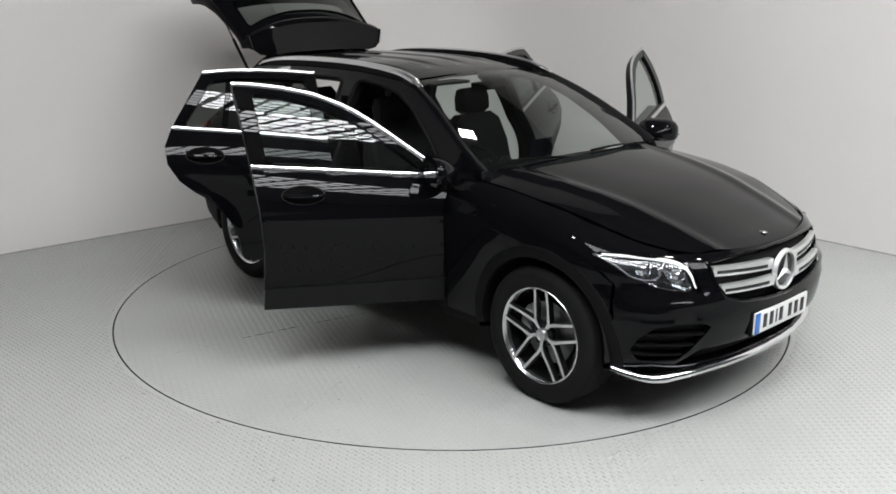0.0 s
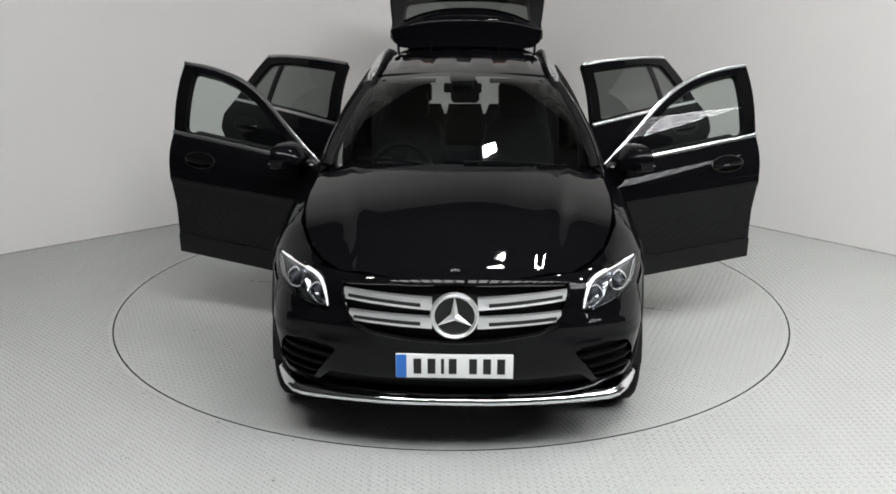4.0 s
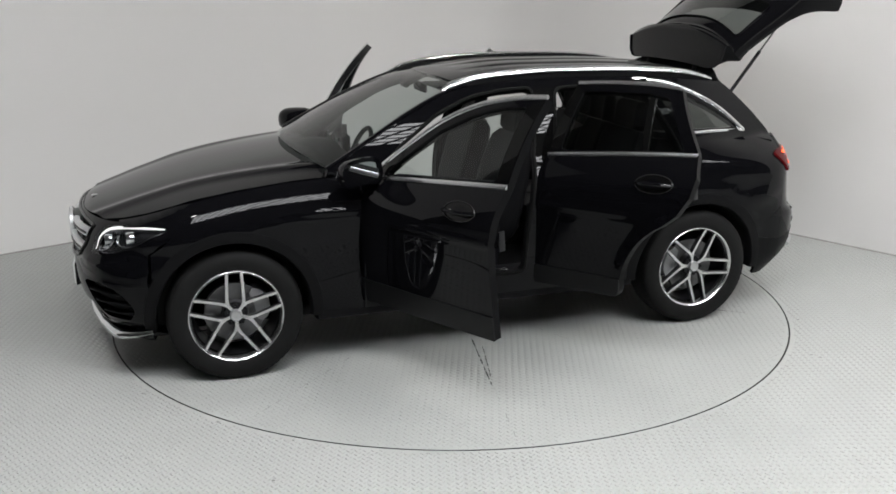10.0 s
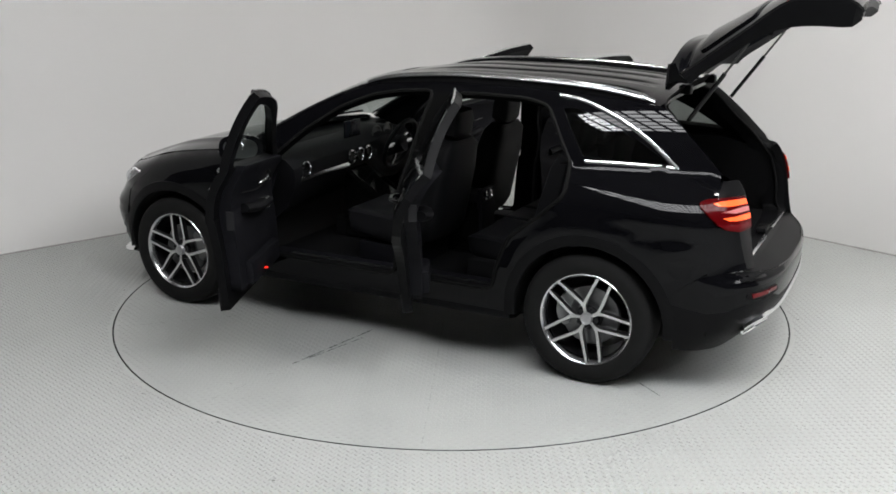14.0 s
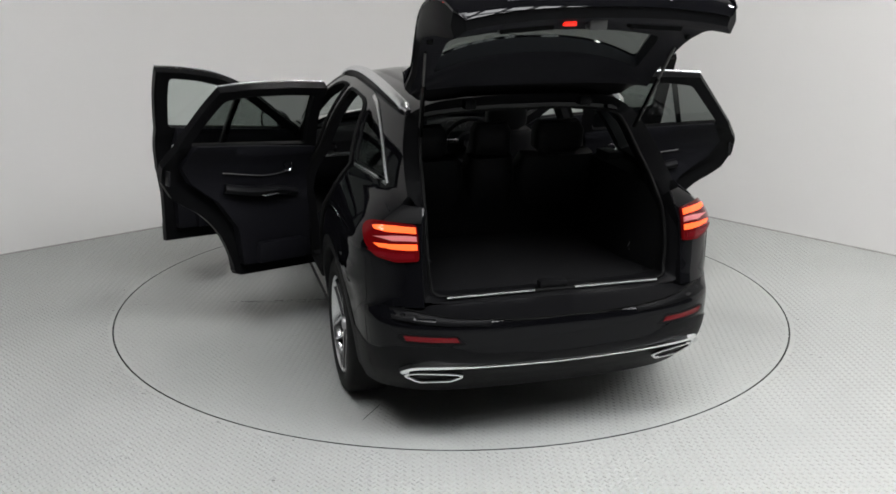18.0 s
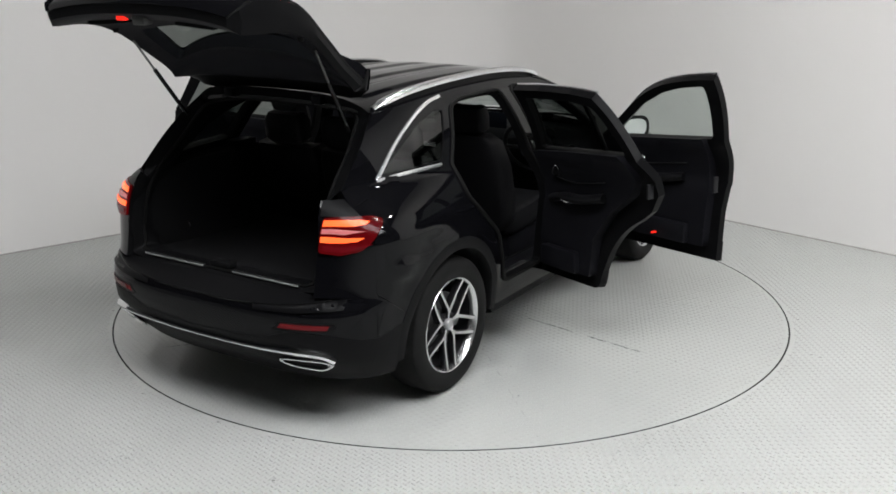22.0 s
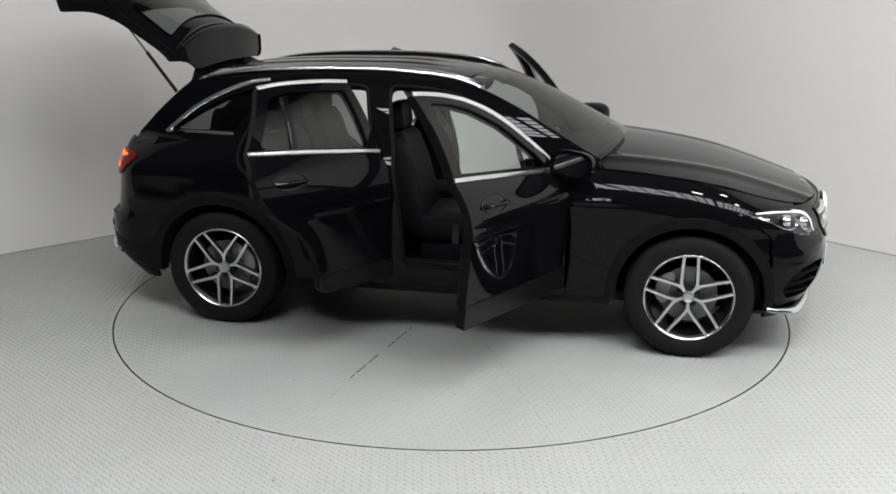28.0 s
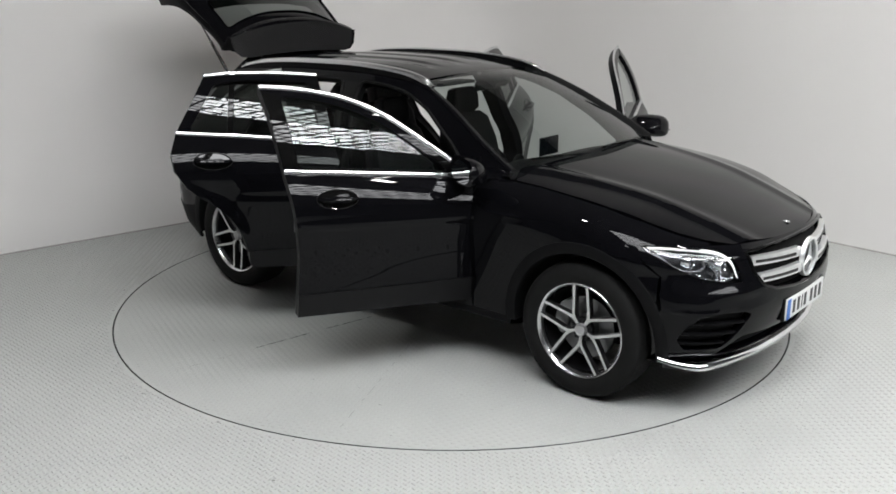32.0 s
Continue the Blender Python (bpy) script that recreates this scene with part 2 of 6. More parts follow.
def block(b, lo, hi, r=0.01, mat=0, m=None):
    """A box with rounded edges."""
    bm = bmesh.new()
    bmesh.ops.create_cube(bm, size=1)
    for v in bm.verts:
        v.co = Vector([lo[k] + (v.co[k] + 0.5) * (hi[k] - lo[k]) for k in range(3)])
    if r:
        bmesh.ops.bevel(bm, geom=bm.edges[:], offset=min(r, 0.45 * min(hi[k] - lo[k] for k in range(3))), segments=2, affect="EDGES", profile=0.6)
    if m is not None:
        bm.transform(m)
    bm.verts.index_update()
    b.add([v.co[:] for v in bm.verts], [[v.index for v in f.verts] for f in bm.faces], None, mat)
    bm.free()
    return b


def prism(b, poly, z0, z1, mat=0, m=None):
    """A flat polygon given thickness."""
    n = len(poly)
    vs = [Vector((x, y, z0)) for x, y in poly] + [Vector((x, y, z1)) for x, y in poly]
    if m is not None:
        vs = [m @ v for v in vs]
    return b.add([v[:] for v in vs], [tuple(reversed(range(n))), tuple(range(n, 2 * n))]
                 + [(i, (i + 1) % n, n + (i + 1) % n, n + i) for i in range(n)], None, mat)


# ------------------------------------------------------------------ the hall
def floor_material(name, base):
    """Worn grey floor paint with a little dirt."""
    m = material(name, base, rough=0.3)
    nt = m.node_tree
    b = nt.nodes["Principled BSDF"]
    co = nt.nodes.new("ShaderNodeTexCoord")
    def mth(op, a, c=None):
        n = nt.nodes.new("ShaderNodeMath")
        n.operation = op
        for k, v in enumerate((a, c)):
            if v is None:
                continue
            if isinstance(v, (int, float)):
                n.inputs[k].default_value = v
            else:
                nt.links.new(v, n.inputs[k])
        return n.outputs[0]
    # dirt: cloudy tone and rare dark specks
    n1 = nt.nodes.new("ShaderNodeTexNoise")
    n1.inputs["Scale"].default_value, n1.inputs["Detail"].default_value = 2.2, 8
    nt.links.new(co.outputs["Object"], n1.inputs[0])
    ramp = nt.nodes.new("ShaderNodeMix")
    ramp.data_type = "RGBA"
    ramp.inputs[6].default_value = (*[c * 0.935 for c in base], 1)
    ramp.inputs[7].default_value = (*[c * 1.05 for c in base], 1)
    nt.links.new(n1.outputs[0], ramp.inputs[0])
    n2 = nt.nodes.new("ShaderNodeTexVoronoi")
    n2.inputs["Scale"].default_value = 2.6
    nt.links.new(co.outputs["Object"], n2.inputs[0])
    sp = mth("LESS_THAN", n2.outputs["Distance"], 0.022)
    mix2 = nt.nodes.new("ShaderNodeMix")
    mix2.data_type = "RGBA"
    nt.links.new(mth("MULTIPLY", sp, 0.75), mix2.inputs[0])
    nt.links.new(ramp.outputs[2], mix2.inputs[6])
    mix2.inputs[7].default_value = (0.12, 0.11, 0.10, 1)
    nt.links.new(mix2.outputs[2], b.inputs["Base Color"])
    rr = nt.nodes.new("ShaderNodeMapRange")
    rr.inputs[3].default_value, rr.inputs[4].default_value = 0.27, 0.33
    nt.links.new(n1.outputs[0], rr.inputs[0])
    nt.links.new(rr.outputs[0], b.inputs["Roughness"])
    return m


FLOOR = floor_material("grey_tread_floor", (0.43, 0.44, 0.425))
TABLE = floor_material("grey_tread_table", (0.42, 0.43, 0.415))
WALL = material("white_wall_paint", (0.79, 0.775, 0.762), rough=0.75, vary=0.02, scale=1.2, bump=0.08, bump_scale=90)
HALLWALL = material("dim_hall_wall", (0.16, 0.16, 0.165), rough=0.85, vary=0.15, scale=1.5)
ROOF = material("dark_roof_sheet", (0.24, 0.235, 0.23), rough=0.8, vary=0.15, scale=2)
BAR = material("roof_glazing_bar", (0.05, 0.05, 0.055), rough=0.5, vary=0.1)
SKYGLOW = material("overcast_sky_panel", (0.8, 0.8, 0.8), emit=(0.97, 0.98, 1.0), power=SKYLIGHT)
TUBE = material("lamp_panel", (0.9, 0.9, 0.9), emit=(1.0, 0.985, 0.95), power=TUBES)
LAMPBODY = material("lamp_housing", (0.55, 0.55, 0.55), rough=0.5, vary=0.05)
FAINT = material("worn_grey_joint", (0.26, 0.26, 0.25), rough=0.8, vary=0.5, scale=9)
GAP = material("dark_joint", (0.012, 0.012, 0.011), rough=0.9)

HX0, HX1, HY0, HY1, HZ = -13.0, 13.0, -17.0, 9.0, 6.2


def ring_sheet(name, r, mat):
    """Floor with a round well for the table."""
    b = Build()
    n = 128
    inner = [(r * math.cos(2 * math.pi * i / n), r * math.sin(2 * math.pi * i / n), 0) for i in range(n)]
    outer = []
    for x, y, _ in inner:
        k = max(abs(x), abs(y))
        outer.append((x / k * 17.0, y / k * 17.0, 0))
    low = [(x, y, -0.12) for x, y, _ in inner]
    b.add(inner + outer, [(i, n + i, n + (i + 1) % n, (i + 1) % n) for i in range(n)])
    b.add(inner + low, [(i, (i + 1) % n, n + (i + 1) % n, n + i) for i in range(n)], None, 1)
    b.add(low, [tuple(range(n))], None, 1)
    return b.mesh(name, mat, GAP, smooth=False)


tagged(new("floor", ring_sheet("floor", TABLE_R + 0.004, FLOOR)), "light grey painted tread-plate floor round the turntable", "floor", kind="structure")



def tread(name, mat, keep, lo, hi, rot, pitch=0.0275, high=0.0040):
    """Raised lozenges, crossed from cell to cell, where keep(x, y) holds."""
    c, sn = math.cos(radians(rot)), math.sin(radians(rot))
    r = int(max(abs(v) for v in (*lo, *hi)) * 1.5 / pitch)
    i, j = np.meshgrid(np.arange(-r, r), np.arange(-r, r), indexing="ij")
    x, y = (i * c - j * sn).ravel() * pitch, (i * sn + j * c).ravel() * pitch
    flip = ((i + j) % 2).ravel().astype(bool)
    ok = (x > lo[0]) & (x < hi[0]) & (y > lo[1]) & (y < hi[1]) & keep(x, y)
    x, y, flip = x[ok], y[ok], flip[ok]
    base = np.array([(-0.0145, 0, 0), (0, -0.0058, 0), (0.0145, 0, 0), (0, 0.0058, 0), (-0.007, 0, high), (0.007, 0, high)])
    a = np.where(flip, radians(rot + 90), radians(rot))
    ca, sa = np.cos(a)[:, None], np.sin(a)[:, None]
    vx, vy = x[:, None] + base[None, :, 0] * ca - base[None, :, 1] * sa, y[:, None] + base[None, :, 0] * sa + base[None, :, 1] * ca
    vz = np.broadcast_to(base[None, :, 2] + 0.0002, vx.shape)
    verts = np.stack([vx, vy, vz], -1).reshape(-1, 3)
    quads = np.array([(0, 1, 5, 4), (2, 3, 4, 5)])
    tris = np.array([(1, 2, 5), (3, 0, 4)])
    off = (np.arange(len(x)) * 6)[:, None, None]
    faces = [tuple(f) for f in (quads[None] + off).reshape(-1, 4).tolist()] + [tuple(f) for f in (tris[None] + off).reshape(-1, 3).tolist()]
    me = bpy.data.meshes.new(name)
    me.from_pydata(verts.tolist(), [], faces)
    me.materials.append(mat)
    return me


def in_room(x, y):
    return (x ** 2 + y ** 2 > (TABLE_R + 0.03) ** 2) & (y < 0.932 + 0.85 * (x + 3.594) - 0.03) & (y < 0.957 - 1.066 * (x - 3.543) - 0.03)


tagged(part("tread_pattern", tread("tread_pattern", FLOOR, in_room, (-4.2, -3.2), (4.2, 3.4), 47), bpy.data.objects["floor"]), "raised lozenges of the tread plate", kind="stuff")

# dark chips and old fixings in the floor paint round the table
CHIPS = [(-2.43, -1.38), (-2.39, -1.41), (-1.54, -2.31), (-1.51, -2.33), (-1.17, -1.96), (-0.76, -2.15), (-0.11, -2.28), (0.27, -2.49), (2.13, -1.07), (2.17, -1.11), (1.11, -1.99), (2.26, -0.48), (-2.18, 0.65), (-2.25, -0.34), (-2.04, -1.01), (0.99, -2.56), (1.12, -2.52), (-1.65, -1.63)]


def build_chips():
    rnd = random.Random(5)
    b = Build()
    for x, y in CHIPS:
        q, a0 = rnd.uniform(0.006, 0.011), rnd.uniform(0, 3)
        b.add([(x + q * rnd.uniform(0.6, 1.4) * math.cos(a0 + k), y + q * rnd.uniform(0.4, 0.9) * math.sin(a0 + k), 0.0036) for k in range(6)], [tuple(range(6))])
    return b.mesh("paint_chips", FAINT, smooth=False)


tagged(part("paint_chips", build_chips(), bpy.data.objects["floor"]), "small dark chips in the floor paint", kind="stuff")

# white studio wall: two faces that meet in a rounded corner
def wall_path():
    c = Vector((0.39, 4.32))
    d1, d2 = Vector((-0.762, -0.648)).normalized(), Vector((0.684, -0.729)).normalized()
    pts = [c + d1 * 8.2]
    r = 0.75
    for k in range(13):
        t = k / 12
        a, e = c + d1 * r, c + d2 * r
        pts.append(a * (1 - t) ** 2 + c * 2 * t * (1 - t) + e * t * t)
    pts.append(c + d2 * 8.2)
    return pts


def build_wall():
    b = Build()
    P = wall_path()
    prof = [(0.0, 0.0), (0.0, 5.2), (-0.12, 5.2), (-0.12, 0.0)]
    rings = []
    for i, p in enumerate(P):
        d = (P[min(i + 1, len(P) - 1)] - P[max(i - 1, 0)]).normalized()
        n = Vector((d.y, -d.x))         # towards the room
        rings.append([(p.x + n.x * o, p.y + n.y * o, z) for o, z in prof])
    loft(b, rings)
    return b.mesh("wall_studio", WALL, angle=30)


tagged(new("wall_studio", build_wall()), "white painted studio wall with a rounded corner", "wall", kind="structure")


def build_base_line():
    b = Build()
    P = wall_path()
    for o0, o1, h in ((0.002, 0.012, 0.012),):
        rings = []
        for i, p in enumerate(P):
            d = (P[min(i + 1, len(P) - 1)] - P[max(i - 1, 0)]).normalized()
            n = Vector((d.y, -d.x))
            rings.append([(p.x + n.x * o, p.y + n.y * o, z) for o, z in ((o0, 0.002), (o1, 0.002), (o0, h))])
        loft(b, rings)
    return b.mesh("baseboard", SEALANT, angle=30)


SEALANT = material("grey_joint_sealant", (0.34, 0.335, 0.32), rough=0.8, vary=0.2, scale=5)
tagged(new("baseboard", build_base_line()), "thin grey sealant joint between wall and floor", "skirting", kind="structure")

# the dim hall round and behind the camera
for nm, lo, hi in (("wall_north", (HX0 - 0.2, HY1, -0.2), (HX1 + 0.2, HY1 + 0.2, HZ)), ("wall_south", (HX0 - 0.2, HY0 - 0.2, -0.2), (HX1 + 0.2, HY0, HZ)),
                   ("wall_east", (HX1, HY0, -0.2), (HX1 + 0.2, HY1, HZ)), ("wall_west", (HX0 - 0.2, HY0, -0.2), (HX0, HY1, HZ))):
    tagged(new(nm, block(Build(), lo, hi, r=0).mesh(nm, HALLWALL, smooth=False)), "dim grey outer wall of the hall", "wall", kind="structure")

# roof with one long glazed opening
GX0, GX1, GY0, GY1 = -2.7, 9.1, -6.4, -3.9


def build_ceiling():
    b = Build()
    for lo, hi in (((HX0, HY0, HZ), (HX1, GY0, HZ + 0.15)), ((HX0, GY1, HZ), (HX1, HY1, HZ + 0.15)),
                   ((HX0, GY0, HZ), (GX0, GY1, HZ + 0.15)), ((GX1, GY0, HZ), (HX1, GY1, HZ + 0.15))):
        block(b, lo, hi, r=0)
    return b.mesh("ceiling", ROOF, smooth=False)


tagged(new("ceiling", build_ceiling()), "dark sheet-metal hall roof with a glazed opening", "ceiling", kind="structure")


def build_window():
    win = tagged(new("window_1"), "roof glazing of many small panes in dark bars", "window", kind="structure")
    win.location = (0, 0, HZ)
    b = Build()
    nx, ny = 28, 6
    for i in range(nx + 1):
        x = GX0 + (GX1 - GX0) * i / nx
        w = 0.08 if i % 7 == 0 else 0.04
        block(b, (x - w, GY0, -0.03), (x + w, GY1, 0.012), r=0)
    for j in range(ny + 1):
        y = GY0 + (GY1 - GY0) * j / ny
        w = 0.09 if j % 6 == 0 else 0.048
        block(b, (GX0, y - w, -0.025), (GX1, y + w, 0.008), r=0)
    part("window_frame", b.mesh("window_frame", BAR, smooth=False), win, "dark steel glazing bars")
    b = Build()
    b.add([(GX0, GY0, 0.03), (GX1, GY0, 0.03), (GX1, GY1, 0.03), (GX0, GY1, 0.03)], [(3, 2, 1, 0)])
    part("pane", b.mesh("pane", SKYGLOW, smooth=False), win, "bright overcast sky behind the panes")
    return win


build_window()


def build_lamp():
    lamp = tagged(new("ceiling_lamp"), "hanging rectangular white lamp with a bright panel", "ceiling lamp", group="hall lamps")
    b = Build()
    block(b, (-0.165, -0.09, 0.0), (0.165, 0.09, 0.06), r=0.012)
    part("housing", b.mesh("housing", LAMPBODY), lamp)
    b = Build()
    block(b, (-0.135, -0.062, -0.012), (0.135, 0.062, 0.004), r=0.003)
    part("panel", b.mesh("panel", TUBE), lamp)
    for sx in (-0.14, 0.14):
        part("wire", tube(Build(), [(sx, 0, 0.06), (sx, 0, HZ - 4.7 + 0.02)], 0.006, 6).mesh("wire", BAR), lamp)
    return lamp


lamp = build_lamp()
LAMPS = [(-2.4, -2.9, 8), (2.4, -2.0, -6), (3.3, -0.7, -40), (3.9, -2.6, -30), (0.62, 0.55, 20)]
lamp.matrix_basis = pose(LAMPS[0][0], LAMPS[0][1], 4.7, 0, 0, LAMPS[0][2])
for lx, ly, lr in LAMPS[1:]:
    copy_thing(lamp, pose(lx, ly, 4.7, 0, 0, lr))


# ------------------------------------------------------------------ turntable
def build_table():
    table = tagged(new("turntable"), "flush round turntable of grey tread plate with welded seams", "turntable")
    b = Build()
    prof = [(0.0, 0.0), (TABLE_R - 0.006, 0.0), (TABLE_R - 0.005, -0.001), (TABLE_R - 0.005, -0.1), (0.0, -0.1)]
    lathe(b, [(r, z) for r, z in prof], n=160, axis="z")
    b.m = [1 if max(b.v[i][2] for i in f) < -0.0005 or min(b.v[i][2] for i in f) < -0.0005 else 0 for f in b.f]
    part("deck", b.mesh("deck", TABLE, GAP, angle=30), table)
    tagged(part("tread_pattern", tread("tread_pattern", TABLE, lambda x, y: x ** 2 + y ** 2 < (TABLE_R - 0.03) ** 2, (-2.3, -2.3), (2.3, 2.3), 24, high=0.0026), table), "raised lozenges of the deck plate", kind="stuff")
    rnd = random.Random(11)
    for (x0, y0), (x1, y1), w in SEAMS:
        p, d = Vector((x0, y0)), Vector((x1 - x0, y1 - y0))
        L = d.length
        d.normalize()
        n = Vector((-d.y, d.x))
        sm = Build()
        q = 0.0
        while q < L - 0.03:             # broken dashes of uneven width
            e = min(L, q + rnd.uniform(0.03, 0.22 if w > 0.003 else 0.13))
            k = max(2, int((e - q) / 0.02))
            mid = [(p + d * (q + (e - q) * i / k) + n * rnd.uniform(-0.0008, 0.0008), w * rnd.uniform(0.35, 1.25) * (0.3 if i in (0, k) else 1)) for i in range(k + 1)]
            for (a, wa), (c, wc) in zip(mid, mid[1:]):
                sm.add([(a.x - n.x * wa, a.y - n.y * wa, 0.0008), (a.x + n.x * wa, a.y + n.y * wa, 0.0008), (c.x + n.x * wc, c.y + n.y * wc, 0.0008), (c.x - n.x * wc, c.y - n.y * wc, 0.0008)], [(3, 2, 1, 0)])
            q = e + rnd.uniform(0.005, 0.03 if w > 0.003 else 0.14)
        tagged(part("seam", sm.mesh("seam", GAP if w > 0.003 else FAINT, smooth=False), table), "dark broken joint between deck plates", kind="stuff")
    # chips and dark specks in the paint
    sm = Build()
    for k in range(46):
        r, a = 2.0 * math.sqrt(rnd.random()), rnd.uniform(0, 2 * math.pi)
        x, y, q = r * math.cos(a), r * math.sin(a), rnd.uniform(0.003, 0.009)
        m = [(x + q * rnd.uniform(0.5, 1.6) * math.cos(2 * math.pi * i / 6), y + q * rnd.uniform(0.4, 1.0) * math.sin(2 * math.pi * i / 6), 0.0012) for i in range(6)]
        sm.add(m, [tuple(range(6))])
    tagged(part("paint_chips", sm.mesh("paint_chips", FAINT, smooth=False), table), "small dark chips in the deck paint", kind="stuff")
    return table
SEAMS = [((0.12, 0.96), (0.24, 1.43), 0.0042), ((0.06, 0.42), (0.37, 2.1), 0.002), ((0.14, 0.82), (0.265, 1.5), 0.005), ((0.5, 0.48), (1.56, 1.48), 0.002), ((-0.2, 0.5), (-0.86, 2.0), 0.0018), ((-0.08, -0.45), (-0.37, -2.1), 0.0018),
         ((-0.21, -1.13), (-0.275, -1.5), 0.006), ((-0.12, -0.66), (-0.19, -1.02), 0.005), ((-0.45, -0.42), (-1.57, -1.48), 0.0016), ((0.2, -0.43), (0.87, -1.9), 0.002), ((-1.58, 0.83), (-1.77, 0.98), 0.0035)]
table = build_table()

# ------------------------------------------------------------------ the car: x ahead, y to its left, z up; zero midway between the axles
AX, TYRE_R, HUB_Y = 1.4365, 0.37, 0.80

LOW = curve([(0.2, 0.10), (0.30, 0.056), (0.38, 0.040), (0.5, 0.0315), (0.6, 0.0245), (0.7, 0.016), (0.8, 0.006), (0.88, 0.0)])
SHOULDER = curve([(-2.4, 0.93), (-1.9, 0.945), (-1.2, 0.93), (-0.3, 0.90), (0.7, 0.88), (1.05, 0.88), (1.4, 0.838), (1.9, 0.78), (2.3, 0.74)])
FENDER = curve([(0, 0), (0.06, 0.01), (0.15, 0.05), (0.35, 0.135), (0.55, 0.26), (0.72, 0.42), (0.86, 0.64), (1.0, 1.0)])
BELT_Z = curve([(-2.3, 1.15), (-2.1, 1.165), (-1.85, 1.19), (-1.35, 1.205), (-1.0, 1.19), (-0.3, 1.14), (0.7, 1.078), (0.95, 1.065)])
BELT_Y = curve([(-2.3, 0.61), (-2.1, 0.665), (-1.85, 0.72), (-1.35, 0.79), (-1.0, 0.815), (-0.3, 0.838), (0.7, 0.828), (0.95, 0.80)])
HOOD_EDGE_Y = curve([(0.7, 0.828), (0.82, 0.80), (1.0, 0.79), (1.3, 0.79), (1.6, 0.765), (1.85, 0.69), (2.05, 0.56), (2.2, 0.40)])
HOOD_EDGE_Z = curve([(0.7, 1.078), (0.9, 1.085), (1.3, 1.053), (1.6, 1.003), (1.85, 0.93), (2.05, 0.88), (2.2, 0.85)])
HOOD_MID = curve([(0.85, 1.175), (0.95, 1.16), (1.25, 1.12), (1.58, 1.063), (1.85, 0.992), (2.05, 0.928), (2.15, 0.895), (2.22, 0.86)])
NOSE = curve([(0.18, 2.05), (0.25, 2.14), (0.35, 2.215), (0.45, 2.265), (0.55, 2.278), (0.65, 2.278), (0.75, 2.265), (0.85, 2.225), (0.92, 2.155), (1.0, 2.05)])
TAIL = curve([(0.2, -2.12), (0.30, -2.22), (0.40, -2.33), (0.5, -2.375), (0.6, -2.38), (0.66, -2.37), (0.70, -2.32), (0.8, -2.29), (0.95, -2.26), (1.05, -2.24),
              (1.15, -2.212), (1.3, -2.1)])
ROOF_Z = curve([(0.25, 1.528), (0.1, 1.566), (-0.15, 1.597), (-0.5, 1.615), (-0.9, 1.612), (-1.3, 1.595), (-1.68, 1.56), (-1.9, 1.53)])
HALF = 0.935


def full(z):
    """How much squarer the front corners stand low on the bumper."""
    return min(1.0, max(0.0, (0.74 - z) / 0.16))


def plan(x, z):
    """Half width of the lower body, seen from above."""
    if x > 1.3:
        u = min(0.9999, (x - 1.3) / (NOSE(z) - 1.3))
        k = full(z)
        return HALF * (1 - u ** (3.5 + 1.3 * k)) ** (0.5 - 0.06 * k)
    if x < -1.3:
        u = min(0.9999, (-1.3 - x) / (-1.3 - TAIL(z)))
        return HALF * (1 - u ** 8) ** 0.37
    return HALF + 0.004 * math.sin((x + 1.3) / 2.6 * math.pi)


def flare(x, z):
    """Swell of the skin round the rear wheel arch."""
    u = min(1.0, max(0.0, (0.60 - math.hypot(x + 1.4365, z - 0.37)) / 0.10)) * min(1.0, max(0.0, (z - 0.38) / 0.2)) * min(1.0, max(0.0, (x + 2.02) / 0.3))
    v = min(1.0, max(0.0, (-1.70 - x) / 0.36))
    crease = 0.0095 * math.exp(-((z - 0.875) / 0.017) ** 2) * min(1.0, max(0.0, (x + 1.05) / 0.5)) * min(1.0, max(0.0, (0.76 - x) / 0.04))
    return crease + 0.017 * u * u * (3 - 2 * u) + 0.024 * math.sin(math.pi * v) ** 2 * math.exp(-((z - 0.80) / 0.05) ** 2)


def side(x, z):
    """Half width of the car at x and height z."""
    zs = SHOULDER(x)
    if z <= zs:
        return plan(x, z) - LOW(z + 0.88 - zs if z > 0.6 else z + (0.88 - zs) * max(0, (z - 0.3) / 0.3)) + flare(x, z)
    fwd = min(1.0, max(0.0, (x - 0.7) / 0.15))
    zt, yt = (BELT_Z(x), BELT_Y(x)) if x < 0.7 else (HOOD_EDGE_Z(x), HOOD_EDGE_Y(x))
    ys = plan(x, zs)
    yt = min(yt, ys - 0.01)
    if z <= zt:
        u = (z - zs) / (zt - zs)
        crease = 0.009 * math.exp(-((z - 0.925) / 0.016) ** 2) * fwd * min(1.0, max(0.0, (1.2 - x) / 0.25))
        return crease + ys - (ys - yt) * ((1 - fwd) * u ** 2 + fwd * FENDER(u)) + flare(x, z)
    if x > 1.0:
        return yt - 1.2 * (z - zt)
    zt, yt = BELT_Z(x), BELT_Y(x)
    h = z - zt
    w = min(1.0, max(0.0, (-1.1 - x) / 0.2))
    return yt - (1 - w) * (0.33 * h + 0.21 * h * h + 0.89 * h ** 3) - w * (0.305 * h + 0.21 * h * h + 1.0 * h ** 3)


def roof_edge(x):
    return ROOF_Z(x) - 0.055


def roof(x, y):
    ye = side(x, roof_edge(x))
    end = min(1.0, max(0.0, (x + 1.60) / 0.12)) * min(1.0, max(0.0, (-0.05 - x) / 0.25))
    ribs = sum(min(1.0, max(0.0, (0.082 - abs(y - c)) / 0.022)) for c in (-0.36, -0.12, 0.12, 0.36))
    return ROOF_Z(x) - 0.055 * abs(y / ye) ** 2.6 + 0.008 * ribs * end


